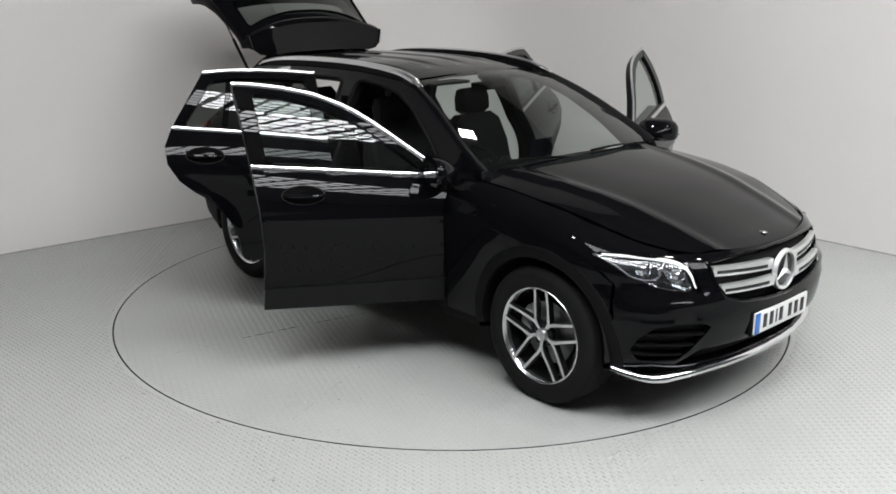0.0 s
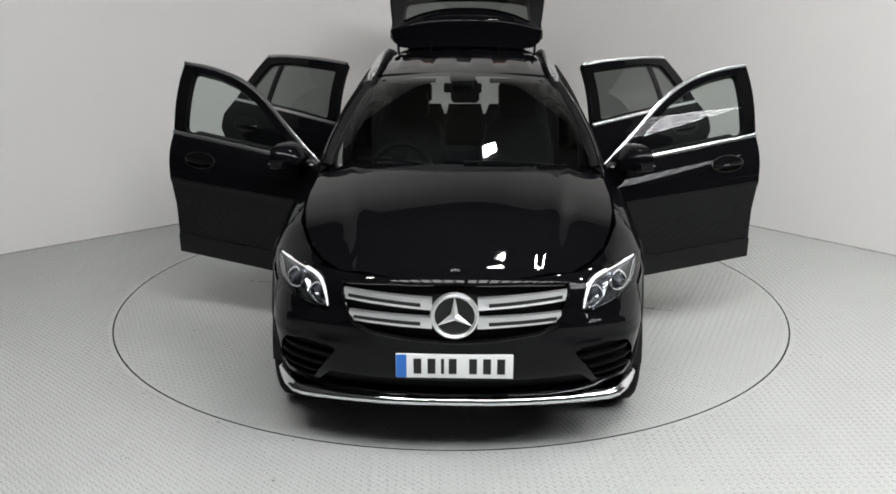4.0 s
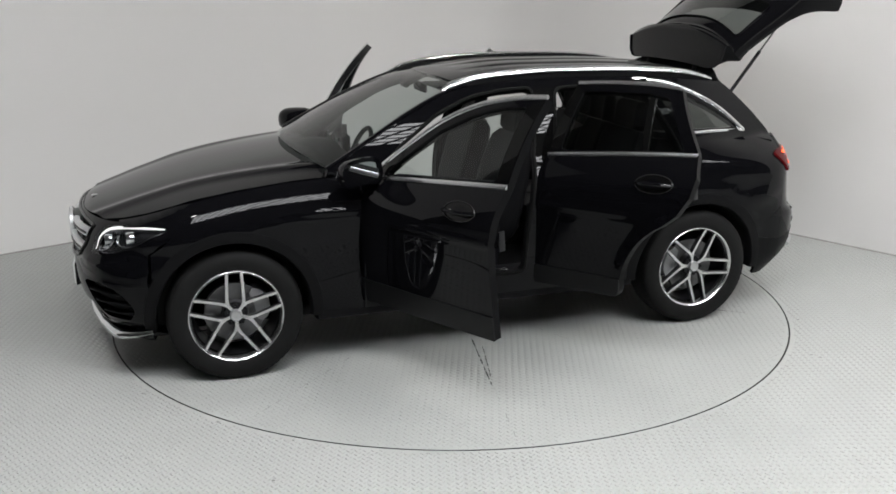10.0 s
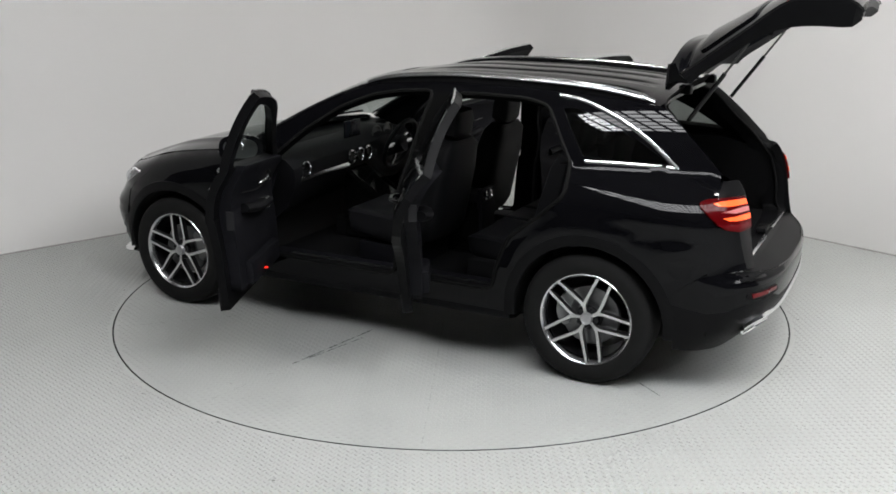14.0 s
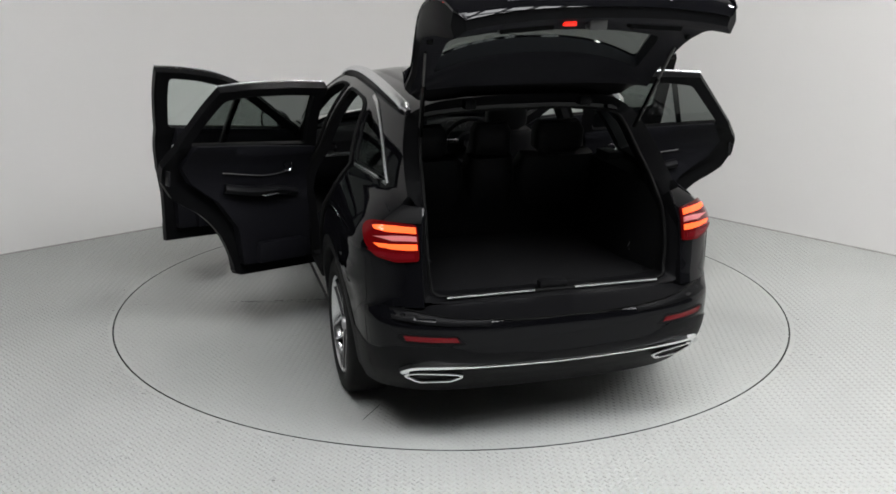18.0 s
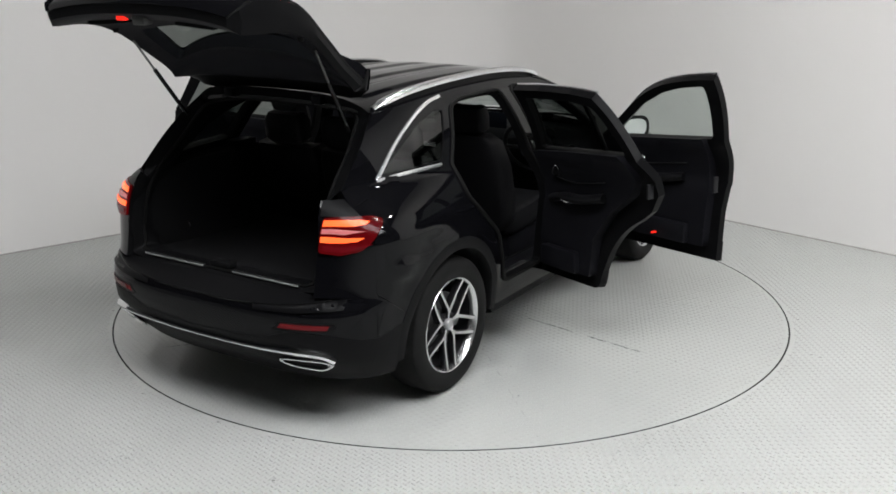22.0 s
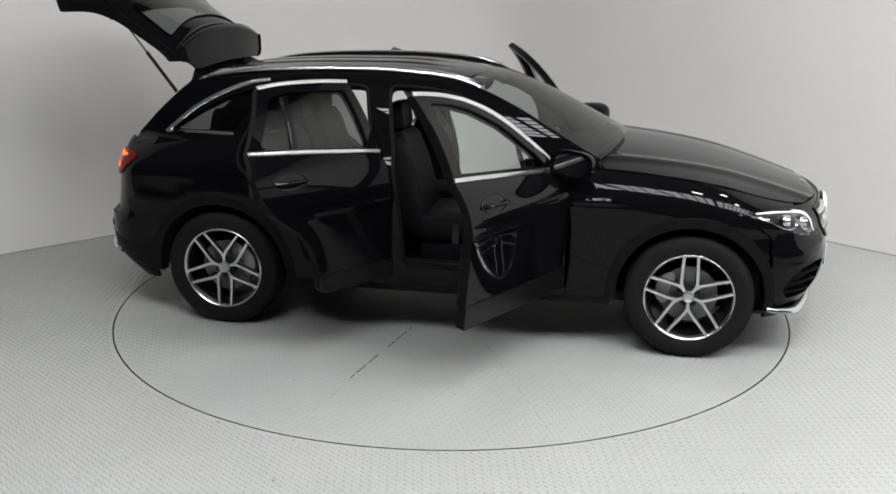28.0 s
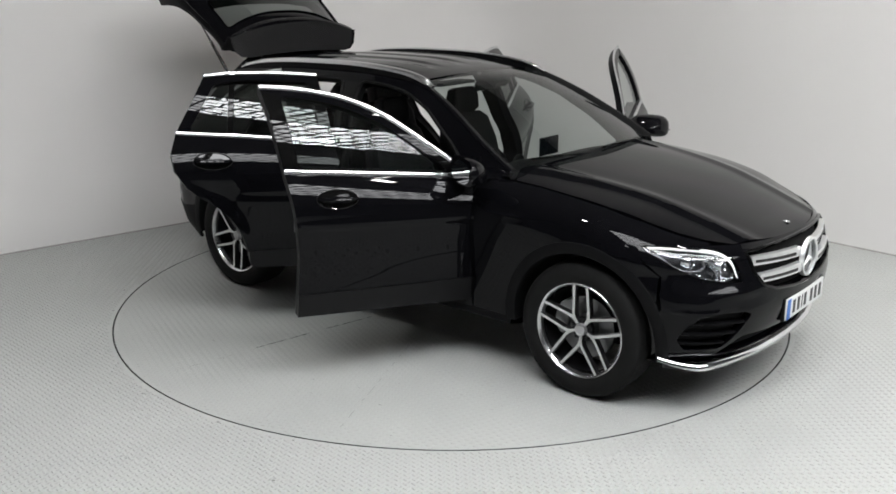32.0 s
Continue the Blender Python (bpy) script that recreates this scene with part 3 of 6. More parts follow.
def hood(x, y):
    ye = HOOD_EDGE_Y(x)
    a = abs(y / ye)
    ridge = 0.012 * math.exp(-((abs(y) - (0.60 - 0.16 * (x - 0.95))) / 0.05) ** 2)
    return HOOD_MID(x) - (HOOD_MID(x) - HOOD_EDGE_Z(x)) * a ** 2.4 + ridge


def nose(y, z):
    """x of the front skin."""
    w = HALF - LOW(min(z, 0.88))
    k = full(z)
    f = lambda v: 1.3 + (NOSE(z) - 1.3) * max(0.0, 1 - (abs(v) / w) ** (1 / (0.5 - 0.06 * k))) ** (1 / (3.5 + 1.3 * k)) - 11.0 * max(0.0, z - 0.78) ** 2 * v * v
    if z > 0.75:
        return f(y)
    ridge = 0.016 * math.exp(-((z - 0.665 + 0.10 * (abs(y) - 0.6)) / 0.03) ** 2) * min(1.0, max(0.0, (abs(y) - 0.42) / 0.15)) * min(1.0, max(0.0, (0.885 - abs(y)) / 0.06))
    e = side(1.86, z)
    return f(y) + ridge + (1.86 - f(e)) * min(1.0, abs(y) / e) ** 6


def tail(y, z):
    w = HALF - LOW(min(z, 0.88)) - 0.16 * max(0, (z - 0.98)) ** 1.0
    f = lambda v: -1.3 + (TAIL(z) + 1.3) * max(0.0, 1 - (abs(v) / w) ** 2.7) ** (1 / 8)
    e = side(-2.06, z)
    return f(y) + (-2.06 - f(e)) * min(1.0, abs(y) / e) ** 6


def on_side(s, lift=0.0):
    return lambda x, z: (x, s * (side(x, z) + lift), z)


def arc(cx, cz, r, a0, a1, n=14):
    return [(cx + r * math.cos(radians(a0 + (a1 - a0) * k / n)), cz + r * math.sin(radians(a0 + (a1 - a0) * k / n))) for k in range(n + 1)]


car = tagged(new("car"), "gloss black SUV with four open doors and a raised tailgate", "car")

# ---- outlines in the side view (x, z)
A_LINE = smooth_line([(0.885, 1.125), (0.65, 1.255), (0.39, 1.395), (0.15, 1.497), (0.0, 1.532)], 4)            # windscreen edge
WINDOW_TOP = [(0.47, 1.245), (0.22, 1.405), (0.02, 1.487), (-0.16, 1.525), (-0.32, 1.543), (-0.45, 1.549)]
FRONT_DOOR = [(0.70, 0.382), (0.735, 0.55), (0.735, 0.78), (0.715, 0.98), (0.70, 1.074)] + smooth_line([(0.70, 1.09)] + WINDOW_TOP, 4)[1:] \
    + [(-0.378, 1.15), (-0.345, 0.95), (-0.315, 0.7), (-0.315, 0.382)]
FRONT_GLASS = rounded([(0.555, 1.115), (0.43, 1.21), (0.2, 1.362), (0.0, 1.448), (-0.16, 1.486), (-0.35, 1.506), (-0.295, 1.165)], 0.03, 3)
REAR_DOOR = [(-0.335, 0.392), (-0.335, 0.7), (-0.365, 0.95), (-0.398, 1.15), (-0.466, 1.549), (-0.7, 1.555), (-0.98, 1.548), (-1.16, 1.53), (-1.345, 1.205), (-1.385, 1.10),
             (-1.37, 1.0), (-1.30, 0.90)] + arc(-AX, 0.37, 0.515, 64, 9, 10) + [(-0.928, 0.425), (-0.915, 0.402), (-0.885, 0.392)]
REAR_GLASS = rounded([(-0.478, 1.185), (-0.53, 1.503), (-0.7, 1.508), (-0.97, 1.502), (-1.11, 1.478), (-1.268, 1.218)], 0.025, 3)
FRONT_OPEN = rounded([(0.66, 0.46), (0.68, 0.7), (0.672, 1.055), (0.46, 1.238), (0.22, 1.396), (0.02, 1.474), (-0.16, 1.504), (-0.385, 1.518), (-0.32, 1.1), (-0.27, 0.8), (-0.255, 0.46)], 0.05, 3)
REAR_OPEN = rounded([(-0.40, 0.46), (-0.40, 0.8), (-0.45, 1.15), (-0.525, 1.51), (-0.7, 1.515), (-0.97, 1.508), (-1.11, 1.48), (-1.29, 1.19), (-1.30, 1.05), (-1.16, 0.92), (-0.98, 0.78), (-0.91, 0.60), (-0.88, 0.46)], 0.05, 3)
QUARTER_GLASS = rounded([(-1.345, 1.235), (-1.19, 1.47), (-1.27, 1.475), (-1.45, 1.42), (-1.62, 1.335), (-1.80, 1.225)], 0.015, 3)
REAR_EDGE = [(-1.70, 1.512), (-1.78, 1.45), (-1.93, 1.31), (-2.05, 1.19), (-2.066, 1.08), (-2.066, 0.72)]


def mirror_pair(fn):
    for s in (1, -1):
        fn(s)


def body_side(s):
    """Pillars, roof rail and rear quarter, with the door openings."""
    b = Build()
    top = [(0.0, 1.532)] + [(x, roof_edge(x) + 0.0) for x in (-0.15, -0.4, -0.7, -1.0, -1.3, -1.55, -1.70)]
    low = [(-2.066, 0.72), (-1.985, 0.662)] + arc(-AX, 0.37, 0.475, 155, 0, 20) + [(-0.95, 0.33), (0.715, 0.33), (0.715, 1.076), (0.90, 1.085)]
    poly = A_LINE + top[1:] + REAR_EDGE[:-1] + low
    skin(b, poly, on_side(s), [FRONT_OPEN, REAR_OPEN, QUARTER_GLASS], step=0.045, rim=0.055, flip=(s > 0), rim_mat=1, back=True)
    part("body_side", b.mesh("body_side", PAINT, JAMB), car, "gloss black pillars and rear quarter")
    p = Build()
    skin(p, [(-0.385, 1.505), (-0.522, 1.508), (-0.455, 1.15), (-0.405, 0.95), (-0.29, 0.95), (-0.325, 1.1)], on_side(s), step=0.06, rim=0.004, lift=0.003, flip=(s > 0))
    part("pillar_trim", p.mesh("pillar_trim", PIANO), car, "gloss black trim on the middle pillar")
    for hole in (FRONT_OPEN, REAR_OPEN):
        t = Build()
        tube(t, [(x, s * (side(x, z) + 0.004), z) for x, z in densify(hole, 0.05)], 0.011, 6, closed=True, up=(0, 1, 0))
        part("door_seal", t.mesh("door_seal", SEAL), car, "black rubber door seal")
    # quarter pane and its chrome arch
    g = Build()
    skin(g, QUARTER_GLASS, on_side(s, -0.008), step=0.06, rim=0, flip=(s > 0))
    pane = part("quarter_window", g.mesh("quarter_window", DARKGLASS), car, "dark tinted fixed pane")
    t = Build()
    line = smooth_line([(-1.155, 1.535), (-1.30, 1.512), (-1.48, 1.445), (-1.66, 1.345), (-1.835, 1.205)], 5)
    tube(t, [(x, s * (side(x, z) + 0.002), z) for x, z in line], 0.013, 8, flat=0.6, up=(0, s, 0.4))
    line = smooth_line([(-1.36, 1.212), (-1.6, 1.212), (-1.84, 1.203)], 5)
    tube(t, [(x, s * (side(x, z) + 0.002), z) for x, z in line], 0.011, 8, flat=0.6, up=(0, s, 0.4))
    part("chrome_trim", t.mesh("chrome_trim", SATIN), car, "bright trim arch round the quarter window")


mirror_pair(body_side)


def fender(s):
    b = Build()
    top = [(x, HOOD_EDGE_Z(x) - 0.004) for x in (0.90, 1.1, 1.3, 1.5, 1.7, 1.80, 1.9, 2.0)]
    poly = [(0.725, 0.34), (0.75, 0.55), (0.75, 0.78), (0.73, 0.98), (0.72, 1.075), (0.80, 1.082)] + top \
        + [(1.98, 0.868), (1.85, 0.884), (1.76, 0.886), (1.735, 0.874), (1.755, 0.825), (1.80, 0.785), (1.855, 0.745), (1.86, 0.62)] + arc(AX, 0.37, 0.475, 32, 180, 18) + [(0.955, 0.34)]
    skin(b, poly, on_side(s), step=0.02, rim=0.03, flip=(s > 0))
    part("fender", b.mesh("fender", PAINT), car)


mirror_pair(fender)


def arch_trim(s, cx, nm):
    """Wheel arch cladding and the dark liner behind it."""
    b = Build()
    ro, ri = 0.482, 0.418
    prof = [(ro + 0.004, -0.010), (ro, 0.003), ((ro + ri) / 2, 0.007), (ri + 0.006, 0.005), (ri, -0.004), (ri, -0.07)]
    a0, a1 = (-8, 186) if cx > 0 else (-6, 186)
    rings = []
    n = 30
    for k in range(n + 1):
        a = radians(a0 + (a1 - a0) * k / n)
        ring = []
        for r, o in prof:
            x, z = cx + r * math.cos(a), max(0.30, 0.37 + r * math.sin(a))
            xx = min(max(x, -1.98), 1.93)
            ring.append((x, s * (side(xx, min(z, SHOULDER(xx))) + o), z))
        rings.append(ring if s < 0 else ring[::-1])
    loft(b, rings, caps=False, closed=False)
    part("wheel_arch_trim", b.mesh("wheel_arch_trim", PLASTIC), car, "dark grey plastic wheel arch")
    b = Build()
    rings = []
    for k in range(n + 1):
        a = radians(-3 + 186 * k / n)
        rings.append([(cx + r * math.cos(a), s * y, max(0.31, 0.37 + r * math.sin(a))) for r, y in ((0.425, 0.90), (0.425, 0.55), (0.0, 0.55))])
    loft(b, rings, caps=False, closed=False)
    part("wheel_arch_liner", b.mesh("wheel_arch_liner", UNDER), car)


for sd in (1, -1):
    arch_trim(sd, AX, "front")
    arch_trim(sd, -AX, "rear")


def sill(s):
    b = Build()
    rings = []
    for k in range(25):
        x = -0.985 + 1.97 * k / 24
        y = side(x, 0.36)
        ring = [(x, s * (y - 0.06), 0.385), (x, s * (y - 0.02), 0.372), (x, s * (y - 0.004), 0.335), (x, s * (y - 0.005), 0.295), (x, s * (y - 0.10), 0.27), (x, s * (y - 0.2), 0.27)]
        rings.append(ring if s < 0 else ring[::-1])
    loft(b, rings, caps=False, closed=False)
    part("side_sill", b.mesh("side_sill", PLASTIC), car, "dark plastic sill cladding")
    # inner sill step with a bright scuff plate
    b = Build()
    block(b, (-0.95, min(s * 0.70, s * 0.885), 0.36), (0.72, max(s * 0.70, s * 0.885), 0.455), r=0.02)
    part("sill_step", b.mesh("sill_step", TRIM), car)
    b = Build()
    block(b, (-0.18, min(s * 0.80, s * 0.86), 0.452), (0.55, max(s * 0.80, s * 0.86), 0.462), r=0.003)
    part("scuff_plate", b.mesh("scuff_plate", SATIN), car, "brushed metal scuff plate")
    b = Build()
    block(b, (-0.85, min(s * 0.80, s * 0.86), 0.452), (-0.45, max(s * 0.80, s * 0.86), 0.462), r=0.003)
    part("scuff_plate", b.mesh("scuff_plate", SATIN), car, "brushed metal scuff plate")


mirror_pair(sill)

# ---- hood
b = Build()
front = [(2.202 - 0.40 * y * y - 0.25 * y ** 4, y) for y in (-0.52, -0.4, -0.25, -0.1, 0.0, 0.1, 0.25, 0.4, 0.52)]
edge = [(x, HOOD_EDGE_Y(x) - 0.004) for x in (1.97, 1.85, 1.7, 1.5, 1.3, 1.1, 0.92)]
cowl = [(1.0 - 0.16 * (y / 0.72) ** 2 - 0.0, y) for y in (0.66, 0.5, 0.3, 0.1, -0.1, -0.3, -0.5, -0.66)]
poly = front + edge + cowl + [(x, -y) for x, y in reversed(edge)]
skin(b, poly, lambda x, y: (x, y, hood(x, y)), step=0.035, rim=0.03)
part("hood", b.mesh("hood", PAINT), car, "long gloss black hood with two soft creases")
b = Build()
block(b, (0.78, -0.76, 0.98), (1.04, 0.76, 1.085), r=0.02)
part("cowl_panel", b.mesh("cowl_panel", PLASTIC), car, "black plastic cowl under the windscreen")


# ---- windscreen
def screen(a, h):
    """a: -1 to 1 across, h: 0 to 1 upwards."""
    i = h * (len(A_LINE) - 1)
    k = min(int(i), len(A_LINE) - 2)
    ex = A_LINE[k][0] + (A_LINE[k + 1][0] - A_LINE[k][0]) * (i - k)
    ez = A_LINE[k][1] + (A_LINE[k + 1][1] - A_LINE[k][1]) * (i - k)
    ey = side(ex, ez) - 0.045
    bow = 1 - a * a
    return (ex + (0.115 + 0.02 * (1 - h)) * bow, a * ey, ez + (0.035 + 0.02 * (1 - h)) * bow)


b = Build()
skin(b, [(-1, 0.0), (1, 0.0), (1, 1.0), (-1, 1.0)], screen, step=0.08, rim=0)
part("windshield", b.mesh("windshield", SCREENGLASS), car, "raked clear windscreen")
for sd in (1, -1):
    b = Build()
    rings, inner = [], []
    for k in range(15):
        h = k / 14
        p = np.array(screen(sd, h))
        q = np.array((p[0], sd * side(p[0], p[2]), p[2]))
        mid = p * 0.62 + q * 0.38 + (0.011, sd * 0.010, 0.013)
        inner.append([p + (0.0, -sd * 0.02, -0.004), p + (0.012, sd * 0.004, 0.008), mid + (0, 0, -0.001)])
        rings.append([mid, (p + q) / 2 + (0.011, sd * 0.014, 0.013), q + (0.004, sd * 0.003, 0.004), q + (-0.03, -sd * 0.01, -0.02), q + (-0.03, -sd * 0.07, -0.03)])
    if sd > 0:
        rings, inner = [r[::-1] for r in rings], [r[::-1] for r in inner]
    loft(b, rings, caps=False, closed=False)
    e = Build()
    loft(e, inner, caps=False, closed=False)
    part("windshield_seal", e.mesh("windshield_seal", PLASTIC), car, "dark rubber edge of the windscreen")
    part("windshield_pillar", b.mesh("windshield_pillar", PAINT), car)

# ---- roof
b = Build()
xs = [0.02, -0.15, -0.4, -0.7, -1.0, -1.3, -1.55, -1.70]
poly = [screen(a, 1.0)[:2] for a in (-1.0, -0.66, -0.33, 0, 0.33, 0.66, 1.0)]
poly = [(x, y * 1.08) for x, y in poly]
poly = poly + [(x, side(x, roof_edge(x))) for x in xs[1:]] + [(-1.735, 0.3), (-1.745, 0.0), (-1.735, -0.3)] + [(x, -side(x, roof_edge(x))) for x in reversed(xs[1:])]
skin(b, poly, lambda x, y: (x, y, roof(x, y)), step=0.02, rim=0.02)
part("roof", b.mesh("roof", PAINT), car, "gloss black roof with long pressed ribs")


def roof_rail(s):
    b = Build()
    pts = [(0.16, 0.005), (0.06, 0.028), (-0.12, 0.042), (-0.5, 0.046), (-1.0, 0.046), (-1.35, 0.042), (-1.55, 0.026), (-1.66, 0.004)]
    line = smooth_line([(x, s * (side(x, roof_edge(x)) - 0.035), roof_edge(x) + 0.010 + h * 0.85) for x, h in pts], 5)
    tube(b, line, [0.027 if 2 < i < len(line) - 3 else 0.016 for i in range(len(line))], 10, flat=0.62, up=(0, s * 0.35, 1))
    rail = part("roof_rail", b.mesh("roof_rail", SATIN), car, "bright aluminium roof rail")
    b = Build()
    rings = []
    for x, h in pts:
        y, z = side(x, roof_edge(x)) - 0.035, roof_edge(x)
        rings.append([(x, s * (y + 0.014), z - 0.004), (x, s * (y + 0.008), z + 0.004 + h), (x, s * (y - 0.008), z + 0.004 + h), (x, s * (y - 0.014), z + 0.006)])
    loft(b, rings)
    part("rail_foot", b.mesh("rail_foot", PLASTIC), car)


mirror_pair(roof_rail)

# headlining and inner roof
b = Build()
skin(b, [(0.0, -0.52), (0.0, 0.52), (-1.66, 0.52), (-1.66, -0.52)], lambda x, y: (x, y, roof(x, y) - 0.05), step=0.12, rim=0, flip=True)
part("headlining", b.mesh("headlining", LINING), car, "dark cloth headlining")


# ------------------------------------------------------------------ front end
PROJECTOR = material("projector_glass", (0.05, 0.055, 0.07), rough=0.05, coat=1.0)
def on_nose(lift=0.0):
    return lambda y, z: (nose(y, z) + lift, y, z)


GRILLE = [(-0.505, 0.842), (-0.3, 0.856), (0.0, 0.862), (0.3, 0.856), (0.505, 0.842), (0.495, 0.76), (0.45, 0.675), (0.36, 0.645), (0.18, 0.622), (0.0, 0.612), (-0.18, 0.622),
          (-0.36, 0.645), (-0.45, 0.675), (-0.495, 0.76)]
LAMP = [(0.562, 0.722), (0.575, 0.708), (0.66, 0.714), (0.735, 0.738), (0.80, 0.775), (0.842, 0.812), (0.866, 0.868), (0.85, 0.884), (0.78, 0.886), (0.70, 0.880), (0.62, 0.866), (0.592, 0.846)]
INTAKE = rounded([(0.535, 0.545), (0.60, 0.46), (0.655, 0.372), (0.80, 0.372), (0.835, 0.43), (0.825, 0.50), (0.79, 0.555), (0.70, 0.575), (0.58, 0.565)], 0.015, 3)
INLET = rounded([(-0.66, 0.335), (0.66, 0.335), (0.57, 0.43), (0.30, 0.425), (0.0, 0.423), (-0.30, 0.425), (-0.57, 0.43)], 0.02, 3)


def flipped(poly):
    return [(-y, z) for y, z in reversed(poly)]


b = Build()
yl = [(side(1.86, z) - 0.003, z) for z in (0.24, 0.34, 0.45, 0.56, 0.66, 0.745)]
half = yl + [(0.872, 0.785), (0.893, 0.83), (0.893, 0.875), (0.86, 0.893), (0.70, 0.889), (0.60, 0.880), (0.52, 0.877), (0.3, 0.876)]
poly = [(-y, z) for y, z in yl[:1]] + half + [(0.0, 0.877)] + [(-y, z) for y, z in reversed(half[1:])]
skin(b, poly, on_nose(), [GRILLE, rounded(LAMP, 0.015, 2), rounded(flipped(LAMP), 0.015, 2), INTAKE, flipped(INTAKE), INLET], step=0.03, rim=0.045)
bumper = part("front_bumper", b.mesh("front_bumper", PAINT), car, "gloss black bumper with side intakes")
for p in (INTAKE, flipped(INTAKE), INLET):
    b = Build()
    skin(b, p, on_nose(-0.045), step=0.06, rim=0)
    part("intake_mesh", b.mesh("intake_mesh", PLASTIC), bumper, "dark recessed intake")
for sd in (1, -1):
    for y0, y1, z0, z1 in ((0.545, 0.80, 0.505, 0.520), (0.595, 0.825, 0.455, 0.462), (0.635, 0.825, 0.405, 0.410)):
        rings = []
        for j in range(9):
            y = y0 + (y1 - y0) * j / 8
            z = z0 + (z1 - z0) * j / 8
            x = nose(y, z) - 0.004 - 0.012 * (j in (0, 8))
            rings.append([(x, sd * y, z + 0.003), (x, sd * y, z - 0.003), (x - 0.04, sd * y, z - 0.012), (x - 0.04, sd * y, z + 0.014)])
        part("intake_fin", loft(Build(), rings if sd < 0 else [r[::-1] for r in rings]).mesh("intake_fin", JAMB, angle=30), bumper, "thin gloss black fin")

# bright lower lip
b = Build()
half = [(1.87, 0.848, 0.318), (1.93, 0.825, 0.304), (1.99, 0.795, 0.294), (2.04, 0.755, 0.286), (2.065, 0.71, 0.284), (2.09, 0.65, 0.285), (2.135, 0.52, 0.288), (2.175, 0.34, 0.292), (2.195, 0.17, 0.295)]
line = [(x, -y, z) for x, y, z in half] + [(2.20, 0.0, 0.296)] + half[::-1]
tube(b, line, [0.021 + 0.007 * min(1.0, max(0.0, (abs(y) - 0.5) / 0.2)) * min(1.0, (0.875 - abs(y)) / 0.08) for x, y, z in line], 10, flat=0.62, up=(0.75, 0, 0.66))
part("bumper_lip", b.mesh("bumper_lip", CHROME), bumper, "chrome skid lip")
b = Build()
rings = []
for x, y, z in line:
    rings.append([(x - 0.01, y, z - 0.005), (x - 0.07, y * 0.97, z - 0.035), (x - 0.3, y * 0.93, z - 0.05)])
loft(b, rings, caps=False, closed=False)
part("front_apron", b.mesh("front_apron", PLASTIC), bumper, "dark plastic lower apron")

# grille
grille = part("grille", skin(Build(), GRILLE, on_nose(-0.05), step=0.06, rim=0).mesh("grille", UNDER), car, "black grille with twin bright louvres")
for sd in (1, -1):
    for zi, zo, h, y1 in ((0.782, 0.800, 0.027, 0.495), (0.702, 0.712, 0.026, 0.470)):
        for dz, hh, mt, lift, nm in ((0, h, LOUVRE, 0.008, "louvre"), (-0.004, 0.0085, PLATEBLACK, 0.0105, "louvre_slot")):
            b = Build()
            n = 12
            rings = []
            y0 = 0.10 if nm == "louvre" else 0.15
            for k in range(n + 1):
                y = y0 + (y1 - y0 - (0 if nm == "louvre" else 0.02)) * k / n
                z = zi + (zo - zi) * k / n + dz
                q = hh * (1 - 0.12 * k / n)
                x = nose(y, z) + lift
                rings.append([(x - 0.03, sd * y, z + q), (x - 0.002, sd * y, z + q), (x, sd * y, z + q * 0.7), (x, sd * y, z - q * 0.7), (x - 0.002, sd * y, z - q), (x - 0.03, sd * y, z - q)])
            loft(b, rings if sd > 0 else [r[::-1] for r in rings])
            part(nm, b.mesh(nm, mt, angle=50), grille, "bright metal louvre" if nm == "louvre" else "dark slot in the louvre")
# lower rim of the grille
b = Build()
tube(b, [(nose(y, z) + 0.002, y, z) for y, z in densify(GRILLE, 0.03)], 0.009, 6, closed=True)
part("grille_rim", b.mesh("grille_rim", PIANO), grille)

# round emblem: ring and three arms
b = Build()
ex, ez = 2.274, 0.735
lathe(b, [(0.107, -0.012), (0.104, 0.008), (0.096, 0.012), (0.088, 0.006), (0.088, -0.012)], n=40, axis="x", origin=(ex, 0, ez))
for k in range(3):
    a = radians(90 + 120 * k)
    u, v = Vector((0, math.cos(a), math.sin(a))), Vector((0, -math.sin(a), math.cos(a)))
    o = Vector((ex, 0, ez))
    vs = [o + u * 0.094 + Vector((0.002, 0, 0)), o + v * 0.020 - u * 0.008, o - v * 0.020 - u * 0.008, o + Vector((0.016, 0, 0))]
    b.add([p[:] for p in vs], [(0, 1, 3), (0, 3, 2), (1, 2, 3)])
part("emblem", b.mesh("emblem", LOUVRE, angle=30), grille, "bright ring with a three-armed shape")
b = Build()
lathe(b, [(0.0, 0.0), (0.090, 0.0)], n=32, axis="x", origin=(ex - 0.010, 0, ez))
part("emblem_backing", b.mesh("emblem_backing", PLATEBLACK), grille)
b = Build()
lathe(b, [(0.0, 0.006), (0.016, 0.005), (0.022, 0.0)], n=20, axis="z", origin=(2.135, 0, hood(2.135, 0)))
part("hood_badge", b.mesh("hood_badge", CHROME), car, "small round metal hood badge")

